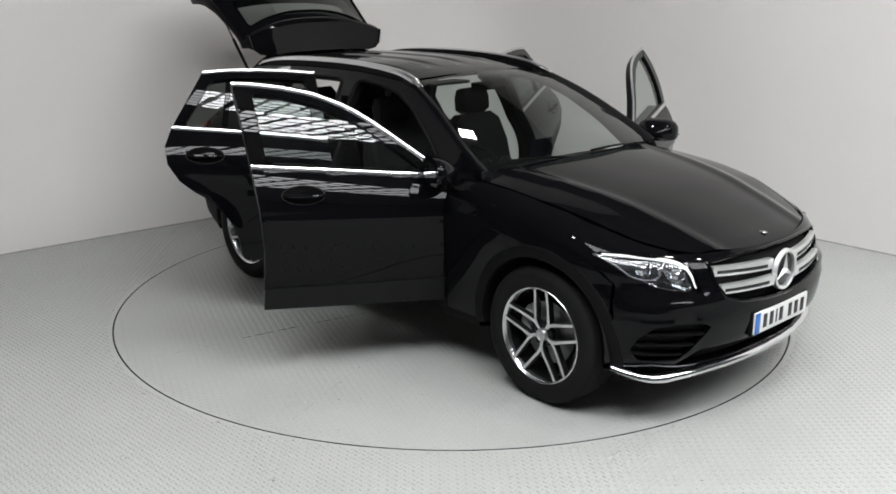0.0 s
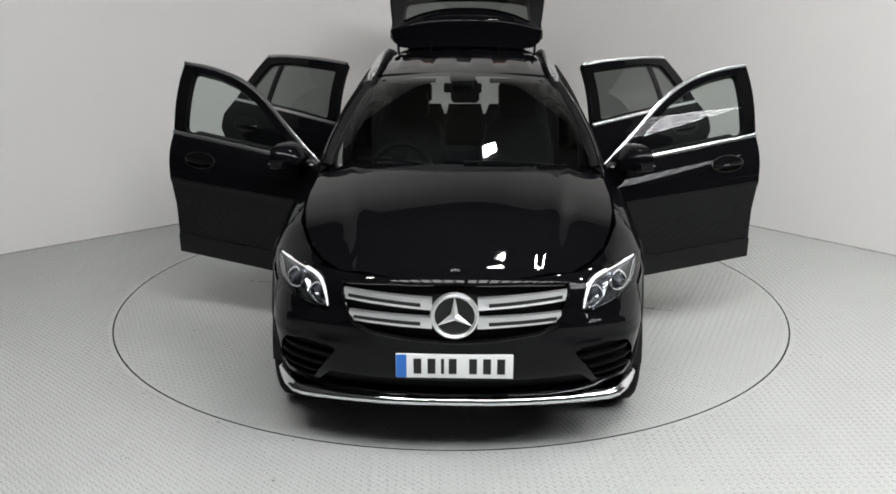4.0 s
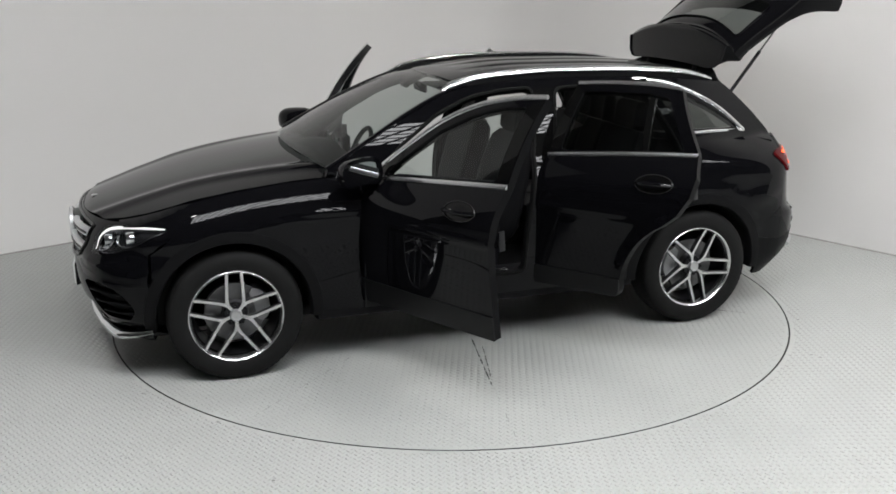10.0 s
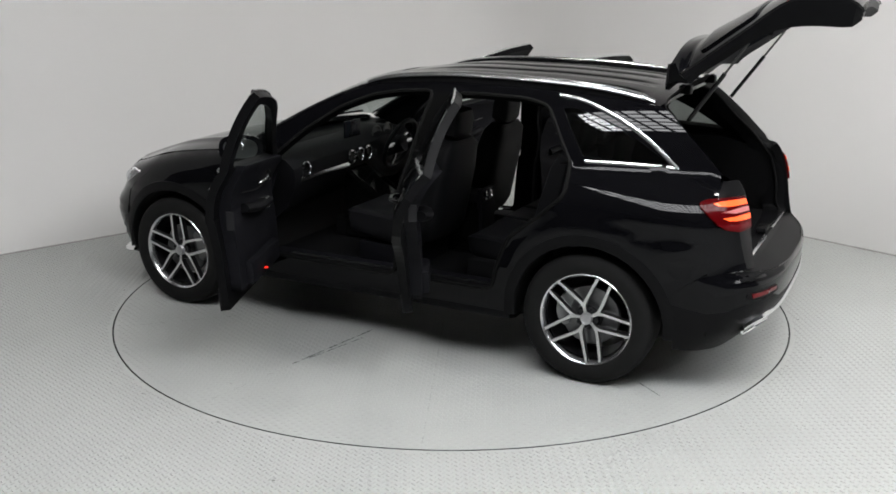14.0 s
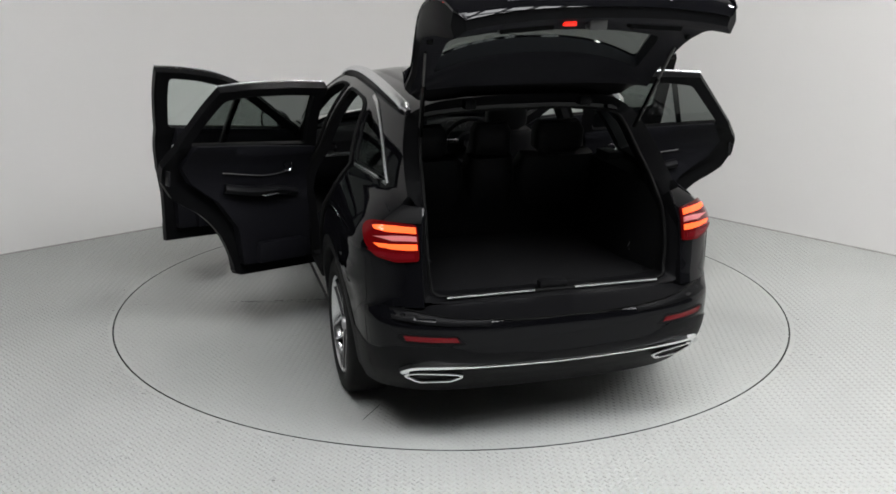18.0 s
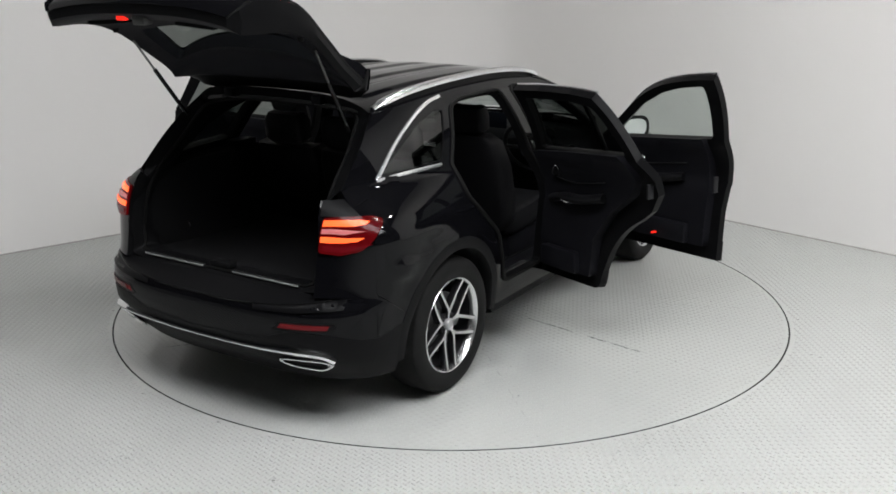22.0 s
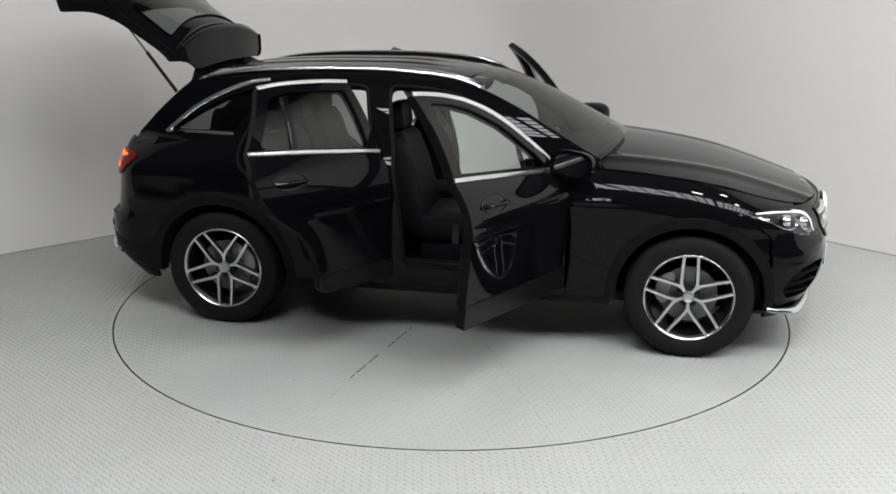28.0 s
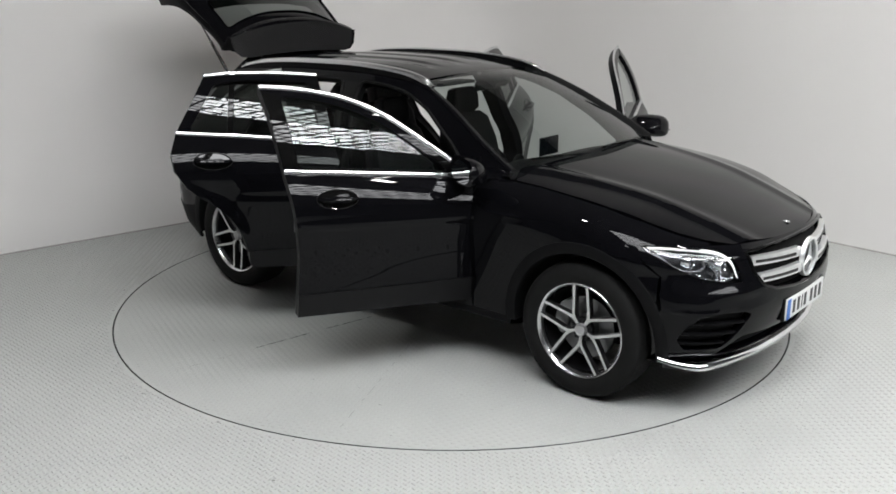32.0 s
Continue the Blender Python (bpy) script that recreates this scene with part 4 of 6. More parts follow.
# number plate: plain bars in place of the characters
plate = part("front_plate", block(Build(), (2.266, -0.26, 0.445), (2.282, 0.26, 0.558), r=0.004).mesh("front_plate", PLATEWHITE), car, "white plate with a blue band and dark bars")
part("plate_band", block(Build(), (2.2805, -0.258, 0.447), (2.2835, -0.212, 0.556), r=0.001).mesh("plate_band", PLATEBLUE), plate, "blue band")
yy = -0.185
for k in range(7):
    w = 0.05 if k != 2 else 0.02
    part("plate_bar", block(Build(), (2.2805, yy + w * 0.08, 0.466), (2.2835, yy + w * 0.78, 0.538), r=0.001).mesh("plate_bar", PLATEBLACK), plate, "dark bar")
    yy += w + (0.012 if k != 3 else 0.04)
part("plate_holder", block(Build(), (2.252, -0.27, 0.437), (2.272, 0.27, 0.566), r=0.004).mesh("plate_holder", PLASTIC), car)


def headlight(s):
    pl = LAMP if s > 0 else flipped(LAMP)
    b = Build()
    skin(b, pl, on_nose(-0.055), step=0.03, rim=0)
    lamp_ = part("headlight", b.mesh("headlight", LAMPDARK), car, "clear headlamp with a lit white brow")
    b = Build()
    skin(b, pl, on_nose(0.0), step=0.03, rim=0)
    part("lens", b.mesh("lens", LENS), lamp_, "clear lens")
    # lit brow and its inner hook
    brow = smooth_line([(0.846, 0.874), (0.78, 0.872), (0.70, 0.864), (0.635, 0.848), (0.603, 0.82), (0.586, 0.775), (0.577, 0.728)], 6)
    nb = len(brow)
    b = Build()
    tube(b, [(nose(y, z) - 0.014, s * y, z) for y, z in brow], [0.0035 + 0.005 * math.sin(math.pi * min(1.0, 0.05 + 0.95 * k / nb)) for k in range(nb)], 8, flat=0.6, up=(1, 0, 0.2))
    part("light_strip", b.mesh("light_strip", DRL), lamp_, "lit white light strip")
    # bright shelf under the brow
    lo = [(y, z - 0.022 - 0.012 * math.sin(math.pi * k / nb)) for k, (y, z) in enumerate(brow[:nb * 2 // 3])]
    rings = [[(nose(y, z) - 0.018, s * y, z - 0.006), (nose(y2, z2) - 0.05, s * y2, z2)] for (y, z), (y2, z2) in zip(brow, lo)]
    part("brow_shelf", loft(Build(), rings if s < 0 else [r[::-1] for r in rings], caps=False, closed=False).mesh("brow_shelf", LAMPINSET), lamp_, "silver shelf under the light strip")
    for pts, r in (([(0.858, 0.862), (0.835, 0.832), (0.812, 0.795), (0.775, 0.772), (0.735, 0.772), (0.712, 0.79), (0.705, 0.822)], 0.008),
                   ([(0.69, 0.815), (0.675, 0.765), (0.64, 0.735), (0.60, 0.726), (0.592, 0.748)], 0.007), ([(0.845, 0.822), (0.815, 0.782), (0.77, 0.754), (0.70, 0.730), (0.62, 0.717)], 0.004)):
        b = Build()
        tube(b, [(nose(y, z) - 0.026, s * y, z) for y, z in smooth_line(pts, 5)], r, 8, flat=0.7)
        part("chrome_edge", b.mesh("chrome_edge", SILVERLENS), lamp_, "bright curved lamp edge")
    # slanted silver wing between the projectors
    wing = [(0.700, 0.835), (0.655, 0.800), (0.612, 0.752), (0.600, 0.735), (0.640, 0.742), (0.672, 0.772)]
    rings = [[(nose(y, z) - d, s * y, z) for y, z in wing] for d in (0.030, 0.045)]
    part("lamp_wing", loft(Build(), rings if s < 0 else [r[::-1] for r in rings]).mesh("lamp_wing", SILVERLENS, smooth=False), lamp_, "slanted silver reflector wing")
    for cy, cz, r in ((0.630, 0.785, 0.030), (0.752, 0.815, 0.032)):
        o = (nose(cy, cz) - 0.06, s * cy, cz)
        b = Build()
        lathe(b, [(r * 1.12, 0.0), (r * 1.1, 0.036), (r, 0.040), (r * 0.92, 0.032), (r * 0.86, 0.01)], n=24, axis="x", origin=o)
        part("projector", b.mesh("projector", SILVERLENS), lamp_, "silver projector ring")
        b = Build()
        lathe(b, [(r * 0.88, 0.018), (r * 0.7, 0.030), (r * 0.4, 0.037), (0.0, 0.039)], n=24, axis="x", origin=o)
        part("projector_lens", b.mesh("projector_lens", PROJECTOR), lamp_, "dark domed projector lens")


mirror_pair(headlight)


# ------------------------------------------------------------------ rear end
def on_tail(lift=0.0):
    return lambda y, z: (tail(y, z) - lift, y, z)


ZS = (0.50, 0.56, 0.62, 0.68, 0.715)
b = Build()
outer = [(side(-2.06, z), z) for z in ZS]
poly = [(y, z) for y, z in outer] + [(0.74, 0.71), (0.66, 0.692), (0.5, 0.674), (0.25, 0.662), (0.0, 0.66), (-0.25, 0.662), (-0.5, 0.674), (-0.66, 0.692), (-0.74, 0.71)] + [(-y, z) for y, z in reversed(outer)] \
    + [(-0.76, 0.545), (-0.55, 0.555), (-0.42, 0.51), (0.0, 0.49), (0.42, 0.51), (0.55, 0.555), (0.76, 0.545)]
skin(b, poly, on_tail(), step=0.04, rim=0.02, flip=True)
for s in (1, -1):
    skin(b, [(-2.068, 0.50), (-2.068, 0.715), (-1.985, 0.66), (-1.868, 0.572), (-1.888, 0.53)], on_side(s), step=0.04, rim=0.02, flip=(s > 0))
# top shelf of the bumper
ring = [(y, z) for y, z in ((0.74, 0.71), (0.66, 0.692), (0.5, 0.674), (0.25, 0.662), (0.0, 0.66), (-0.25, 0.662), (-0.5, 0.674), (-0.66, 0.692), (-0.74, 0.71))]
rear_bumper = part("rear_bumper", b.mesh("rear_bumper", PAINT), car, "gloss black rear bumper")
part("bumper_step", loft(Build(), [[(tail(y, z), y, z), (tail(y, z) + 0.03, y * 0.99, z + 0.012), (-2.225, y * 0.92, 0.716)] for y, z in ring], caps=False, closed=False).mesh("bumper_step", JAMB), rear_bumper)
# satin overlays added on the gloss top roll to subdue its white streak
for s in (1, -1):
    pl = [(0.36, 0.640), (0.60, 0.650), (0.79, 0.668), (0.79, 0.712), (0.742, 0.708), (0.66, 0.690), (0.5, 0.672), (0.36, 0.665)]
    pl = pl if s > 0 else flipped(pl)
    part("bumper_glare_cover", skin(Build(), pl, on_tail(), step=0.03, rim=0.003, lift=0.003, flip=True).mesh("bumper_glare_cover", JAMB), rear_bumper, "added satin black overlay that dulls the bright streak on the bumper top")
part("step_edge", tube(Build(), smooth_line([(tail(y, z) - 0.001, y, z + 0.002) for y, z in ring], 4), 0.004, 6).mesh("step_edge", PIANO), rear_bumper)
b = Build()
outer = [(side(-2.06, z), z) for z in (0.26, 0.34, 0.42, 0.50)]
poly = outer + [(0.76, 0.545), (0.55, 0.555), (0.42, 0.51), (0.0, 0.49), (-0.42, 0.51), (-0.55, 0.555), (-0.76, 0.545)] + [(-y, z) for y, z in reversed(outer)] + [(-0.6, 0.25), (0.6, 0.25)]
skin(b, poly, on_tail(), step=0.05, rim=0.03, lift=0.003, flip=True)
for s in (1, -1):
    skin(b, [(-2.068, 0.26), (-2.068, 0.50), (-1.888, 0.53), (-1.905, 0.40), (-1.90, 0.27)], on_side(s), step=0.05, rim=0.02, lift=0.003, flip=(s > 0))
part("lower_cladding", b.mesh("lower_cladding", PLASTIC), rear_bumper, "dark grey plastic lower bumper")
b = Build()
line = smooth_line([(0.745, 0.415), (0.70, 0.447), (0.60, 0.458), (0.40, 0.450), (0.0, 0.442), (-0.40, 0.450), (-0.60, 0.458), (-0.70, 0.447), (-0.745, 0.415)], 5)
tube(b, [(tail(y, z) - 0.008, y, z) for y, z in line], [0.011 + 0.014 * min(1, abs(y) / 0.6) ** 3 for y, z in line], 8, flat=0.9)
part("chrome_bar", b.mesh("chrome_bar", CHROME), rear_bumper, "chrome bar over the exhausts")
for s in (1, -1):
    b = Build()
    shape = rounded([(0.74, 0.388), (0.695, 0.410), (0.53, 0.408), (0.475, 0.392), (0.52, 0.352), (0.665, 0.340)], 0.02, 3)
    o = [(tail(y, z) - 0.018, s * y, z) for y, z in shape]
    tube(b, o, 0.008, 8, closed=True)
    part("exhaust_tip", b.mesh("exhaust_tip", CHROME), rear_bumper, "chrome trapezoid exhaust tip")
    b = Build()
    n = len(shape)
    b.add([(x + 0.012, y, z) for x, y, z in o], [tuple(range(n)) if s < 0 else tuple(reversed(range(n)))])
    part("exhaust_bore", b.mesh("exhaust_bore", PLATEBLACK, smooth=False), rear_bumper)
    b = Build()
    pl = [(0.505, 0.572), (0.735, 0.575), (0.745, 0.598), (0.52, 0.594)]
    pl = pl if s > 0 else flipped(pl)
    skin(b, pl, on_tail(), step=0.05, rim=0.008, lift=0.006, flip=True)
    part("reflector", b.mesh("reflector", REDREFL), rear_bumper, "slim red reflector")
    pl = rounded([(0.47, 0.562), (0.55, 0.556), (0.72, 0.560), (0.772, 0.580), (0.765, 0.606), (0.52, 0.604)], 0.01, 2)
    pl = pl if s > 0 else flipped(pl)
    part("reflector_surround", skin(Build(), pl, on_tail(), step=0.05, rim=0.006, lift=0.003, flip=True).mesh("reflector_surround", PLASTIC), rear_bumper)


def tail_light(s):
    """Lamp that wraps the corner, with two lit bars."""
    def fn(k, z):
        # k runs forward from the boot opening round the corner
        y = 0.655 + k
        if y < 0.80:
            return (tail(s * y, z) , s * y, z)
        x = tail(0.80, z) + (y - 0.80) * 1.35
        return (x, s * side(x, z), z)
    kk = 0.145 + 0.16
    pl = rounded([(0.0, 0.925), (0.10, 0.918), (0.16, 0.935), (0.195, 0.99), (kk - 0.085, 1.048), (kk - 0.09, 1.066), (0.175, 1.081), (0.1, 1.084), (0.0, 1.080)], 0.015, 3)
    b = Build()
    skin(b, pl, fn, step=0.03, rim=0.014, lift=0.012, flip=(s > 0))
    lamp_ = part("tail_light", b.mesh("tail_light", REDLENS), car, "lit red tail lamp wrapping the corner")
    for pb, mt, nm in (([(0.006, 1.043), (0.05, 1.045), (0.13, 1.044), (0.16, 1.050), (0.172, 1.060), (0.145, 1.067), (0.10, 1.070), (0.006, 1.069)], AMBERGLOW, "light_bar"),
                       ([(0.006, 0.974), (0.05, 0.973), (0.12, 0.976), (0.15, 0.983), (0.165, 0.997), (0.12, 0.996), (0.05, 0.999), (0.006, 0.999)], AMBERGLOW, "light_bar"),
                       ([(0.006, 1.011), (0.05, 1.012), (0.11, 1.010), (0.165, 1.022), (0.11, 1.030), (0.05, 1.034), (0.006, 1.032)], PALELENS, "clear_strip"),
                       ([(0.02, 0.938), (0.10, 0.932), (0.15, 0.944), (0.19, 0.968), (0.10, 0.958), (0.02, 0.960)], REDREFL, "reflector_band")):
        b = Build()
        skin(b, pb, fn, step=0.03, rim=0.003, lift=0.0155, flip=(s > 0))
        part(nm, b.mesh(nm, mt), lamp_, {"light_bar": "glowing red bar", "clear_strip": "pale clear strip"}.get(nm, "deep red band"))
    # painted rear corner under and over the lamp
    b = Build()
    zz = [0.715 + 0.04 * k for k in range(12)]
    out = [(side(-2.06, z) - 0.001, z) for z in zz]
    inn = [(0.645 if z < 1.0 else 0.645 - 0.2 * (z - 1.0), z) for z in reversed(zz)]
    pl = out + inn
    pl = pl if s > 0 else flipped(pl)
    skin(b, pl, on_tail(), step=0.035, rim=0.05, flip=True, rim_mat=1)
    part("rear_corner_panel", b.mesh("rear_corner_panel", PAINT, JAMB), car)
    # added dark sheet over the gloss corner, keeps the roof glazing's reflection down
    pl = [(0.636, 1.086), (side(-2.06, 1.086) - 0.004, 1.086), (side(-2.06, 1.12) - 0.004, 1.12), (side(-2.06, 1.154) - 0.004, 1.154), (0.622, 1.154)]
    pl = pl if s > 0 else flipped(pl)
    part("corner_glare_cover", skin(Build(), pl, on_tail(), step=0.03, rim=0.004, lift=0.003, flip=True).mesh("corner_glare_cover", JAMB), car, "added satin black sheet that dulls the roof-light reflection above the tail lamp")


mirror_pair(tail_light)

# frame of the boot opening
b = Build()
zmid = [(-2.205, 0.60, 0.74), (-2.20, 0.60, 0.9), (-2.15, 0.60, 1.05), (-2.09, 0.585, 1.14)]
outer = [(-2.235, 0.0, 0.712), (-2.235, 0.35, 0.712), (-2.22, 0.60, 0.722), (-2.215, 0.645, 0.76), (-2.215, 0.65, 0.9), (-2.17, 0.65, 1.05), (-2.10, 0.635, 1.14)] \
    + [(x - 0.005, side(x, z) - 0.01, z) for x, z in ((-2.03, 1.20), (-1.93, 1.31), (-1.78, 1.45), (-1.71, 1.51))] + [(-1.745, 0.46, 1.572), (-1.77, 0.25, 1.596), (-1.775, 0.0, 1.602)]
inner = [(-2.20, 0.0, 0.735), (-2.20, 0.35, 0.735), (-2.18, 0.56, 0.742), (-2.15, 0.592, 0.79), (-2.14, 0.60, 0.9), (-2.10, 0.60, 1.05), (-2.04, 0.59, 1.14)] \
    + [(-1.97, 0.58, 1.22), (-1.87, 0.565, 1.31), (-1.76, 0.54, 1.43), (-1.70, 0.505, 1.483)] + [(-1.69, 0.40, 1.508), (-1.695, 0.25, 1.520), (-1.70, 0.0, 1.524)]
O = smooth_line(outer, 3)
I = smooth_line(inner, 3)
for s in (1, -1):
    rings = []
    for o, i in zip(O, I):
        o, i = np.array(o) * (1, s, 1), np.array(i) * (1, s, 1)
        m = (o + i) / 2 + (-0.004, 0, 0)
        rings.append([o, m, i, i + np.array((0.09, 0, 0))])
    loft(b, rings if s > 0 else [r[::-1] for r in rings], caps=False, closed=False)
part("boot_frame", b.mesh("boot_frame", JAMB, angle=50), car, "dark painted frame of the boot opening")
b = Build()
seal = [tuple(np.array(i) * (1, 1, 1) + (-0.006, 0, 0)) for i in I] + [tuple(np.array(i) * (1, -1, 1) + (-0.006, 0, 0)) for i in reversed(I[1:])]
tube(b, seal[:-1], 0.009, 6, closed=True)
part("boot_seal", b.mesh("boot_seal", SEAL), car, "black rubber boot seal")
for y in (-0.53, 0.10):
    part("boot_sill_strip", block(Build(), (-2.222, y, 0.735), (-2.202, y + 0.43, 0.748), r=0.003).mesh("boot_sill_strip", SATIN), car, "bright strip along the boot sill")
b = Build()
block(b, (-2.21, -0.07, 0.742), (-2.15, 0.07, 0.775), r=0.012)
part("boot_latch", b.mesh("boot_latch", PLASTIC), car)


# ------------------------------------------------------------------ doors
def hinge(x, y, a, rise=0.0, lean=0.0):
    """Swing about a slightly leaning hinge line, so that the free edge rises."""
    return pose(x, y, 0.75, 0, 0, a) @ pose(0, 0, 0, lean, 0, 0) @ pose(0, 0, 0, 0, rise, 0) @ pose(-x, -y, -0.75)


def chrome_line(s, pts, r, parent, lift=0.004, label="bright window trim"):
    b = Build()
    tube(b, [(x, s * (side(x, z) + lift), z) for x, z in pts], r, 8, flat=0.55, up=(0, s, 0.4))
    part("chrome_trim", b.mesh("chrome_trim", SATIN), parent, label)


def door_handle(s, x, z, door):
    b = Build()
    n = 28
    y0 = side(x, z)
    ring = lambda k, q: [(x + 0.114 * q * math.cos(2 * math.pi * i / n), s * (side(x + 0.114 * q * math.cos(2 * math.pi * i / n), z + 0.047 * q * math.sin(2 * math.pi * i / n)) + k), z + 0.047 * q * math.sin(2 * math.pi * i / n)) for i in range(n)]
    rings = [ring(0.002, 1.0), ring(0.006, 0.96), ring(-0.002, 0.86), ring(-0.014, 0.6), ring(-0.02, 0.05)]
    loft(b, rings if s < 0 else [r[::-1] for r in rings])
    part("handle_cup", b.mesh("handle_cup", PIANO), door, "gloss black handle cup")
    part("handle_rim", tube(Build(), ring(0.004, 1.0), 0.0016, 6, closed=True, up=(0, 1, 0)).mesh("handle_rim", STEEL), door, "thin bright rim round the cup")
    b = Build()
    tube(b, smooth_line([(x + 0.105, s * (y0 + 0.008), z), (x + 0.07, s * (y0 + 0.034), z + 0.004), (x, s * (y0 + 0.04), z + 0.005), (x - 0.07, s * (y0 + 0.034), z + 0.004), (x - 0.105, s * (y0 + 0.006), z)], 4), 0.013, 8, flat=0.8)
    part("door_handle", b.mesh("door_handle", PAINT), door, "black body-colour handle")


def card(s, poly, depth, door, label):
    """Padded inner door lining."""
    b = Build()
    skin(b, poly, lambda x, z: (x, s * (side(x, min(z, BELT_Z(x))) - depth - 0.012 * math.sin(math.pi * min(1, max(0, (z - 0.45) / 0.65)))), z), step=0.06, rim=-0.0, flip=(s < 0))
    # edge back to the skin
    loop = densify(poly, 0.05)
    rings = []
    for x, z in loop + loop[:1]:
        y = side(x, min(z, BELT_Z(x)))
        rings.append([(x, s * (y - depth - 0.012 * math.sin(math.pi * min(1, max(0, (z - 0.45) / 0.65)))), z), (x, s * (y - 0.045), z)])
    loft(b, rings if s < 0 else [r[::-1] for r in rings], caps=False, closed=False)
    return part("door_card", b.mesh("door_card", TRIM), door, label)


def inner_fittings(s, x0, x1, zb, door, xm, w):
    """Armrest, pull handle, speaker, pocket on the inner side."""
    y = lambda x, z: s * (side(x, min(z, BELT_Z(x))) - 0.10)
    b = Build()
    xa, xb = x0 + 0.12 * (x1 - x0), x0 + 0.78 * (x1 - x0)
    za = zb - 0.24
    line = smooth_line([(xa, y(xa, za) - s * 0.01, za - 0.03), ((xa * 2 + xb) / 3, y(xa, za) - s * 0.05, za), ((xa + 2 * xb) / 3, y(xb, za) - s * 0.055, za + 0.005), (xb, y(xb, za) - s * 0.02, za + 0.03)], 4)
    tube(b, line, 0.04, 10, flat=0.7)
    part("armrest", b.mesh("armrest", LEATHER), door, "black padded armrest")
    b = Build()
    xc = x0 + 0.42 * (x1 - x0)
    zc = zb - 0.21
    tube(b, smooth_line([(xc + 0.10, y(xc, zc) - s * 0.05, zc - 0.02), (xc + 0.05, y(xc, zc) - s * 0.075, zc - 0.045), (xc - 0.03, y(xc, zc) - s * 0.075, zc - 0.05), (xc - 0.09, y(xc, zc) - s * 0.05, zc - 0.015)], 4), 0.010, 8)
    part("pull_handle", b.mesh("pull_handle", SATIN), door, "silver pull handle")
    b = Build()
    lathe(b, [(0.034, -0.006), (0.034, 0.006), (0.028, 0.008), (0.026, -0.006)], n=24, axis="y", origin=(x0 + 0.22 * (x1 - x0), y(x0, zb - 0.1) - s * 0.012, zb - 0.10))
    part("speaker_ring", b.mesh("speaker_ring", CHROME), door, "round bright speaker ring")
    b = Build()
    tube(b, smooth_line([(xa + 0.05 * (x1 - x0), y(xa, zb - 0.14) - s * 0.012, zb - 0.135), (xc, y(xc, zb - 0.15) - s * 0.015, zb - 0.155), (x0 + 0.8 * (x1 - x0), y(x1, zb - 0.12) - s * 0.012, zb - 0.12)], 5), 0.0035, 6)
    part("trim_line", b.mesh("trim_line", STEEL), door)
    b = Build()
    yy = y(xm, 0.52)
    block(b, (xm - w, min(yy - s * 0.045, yy + s * 0.03), 0.47), (xm + w, max(yy - s * 0.045, yy + s * 0.03), 0.60), r=0.025)
    part("door_pocket", b.mesh("door_pocket", TRIM), door)


def mirror_unit(s, door):
    cx, cz = 0.63, 1.135
    cy = side(cx, 1.08) + 0.145
    b = Build()
    rings = []
    for k in range(9):
        u = k / 8                       # from the front nose to the rear rim
        q = math.sin(math.pi / 2 * min(1, 0.10 + u * 1.0)) ** 0.8
        rings.append([(cx + 0.075 - 0.15 * u, s * (cy + 0.135 * q * math.copysign(abs(math.cos(a)) ** 0.6, math.cos(a))), cz + (0.088 if math.sin(a) > 0 else 0.062) * q * math.copysign(abs(math.sin(a)) ** (0.75 if math.sin(a) > 0 else 0.5), math.sin(a)))
                      for a in [2 * math.pi * i / 24 for i in range(24)]])
    loft(b, rings if s > 0 else [r[::-1] for r in rings])
    m = part("door_mirror", b.mesh("door_mirror", PAINT), door, "gloss black door mirror")
    b = Build()
    tube(b, [(cx + 0.01, s * (cy - 0.05), cz - 0.045), (cx + 0.02, s * (cy - 0.15), cz - 0.065), (cx + 0.02, s * (cy - 0.185), cz - 0.07)], 0.028, 8, flat=0.6)
    part("mirror_arm", b.mesh("mirror_arm", PIANO), door)
    b = Build()
    n = 24
    b.add([(cx - 0.078, s * (cy + 0.105 * math.copysign(abs(math.cos(2 * math.pi * i / n)) ** 0.75, math.cos(2 * math.pi * i / n))),
            cz + 0.006 + 0.060 * math.copysign(abs(math.sin(2 * math.pi * i / n)) ** 0.75, math.sin(2 * math.pi * i / n))) for i in range(n)], [tuple(range(n)) if s < 0 else tuple(reversed(range(n)))])
    part("mirror_glass", b.mesh("mirror_glass", material("mirror_silver" if s > 0 else "mirror_silver_right", (0.85, 0.86, 0.87), rough=0.02, metal=1.0), smooth=False), door, "silvered mirror glass")
    b = Build()
    tube(b, [(cx + 0.079 - 0.012 * k - 0.004 * k * k, s * (cy - 0.07 + 0.042 * k), cz - 0.012) for k in range(6)], 0.0035, 6)
    part("indicator_strip", b.mesh("indicator_strip", STEEL), door)


FD_A, RD_A = 65.8, 62.0
FD_H, RD_H = (0.696, 0.881), (-0.34, 0.882)


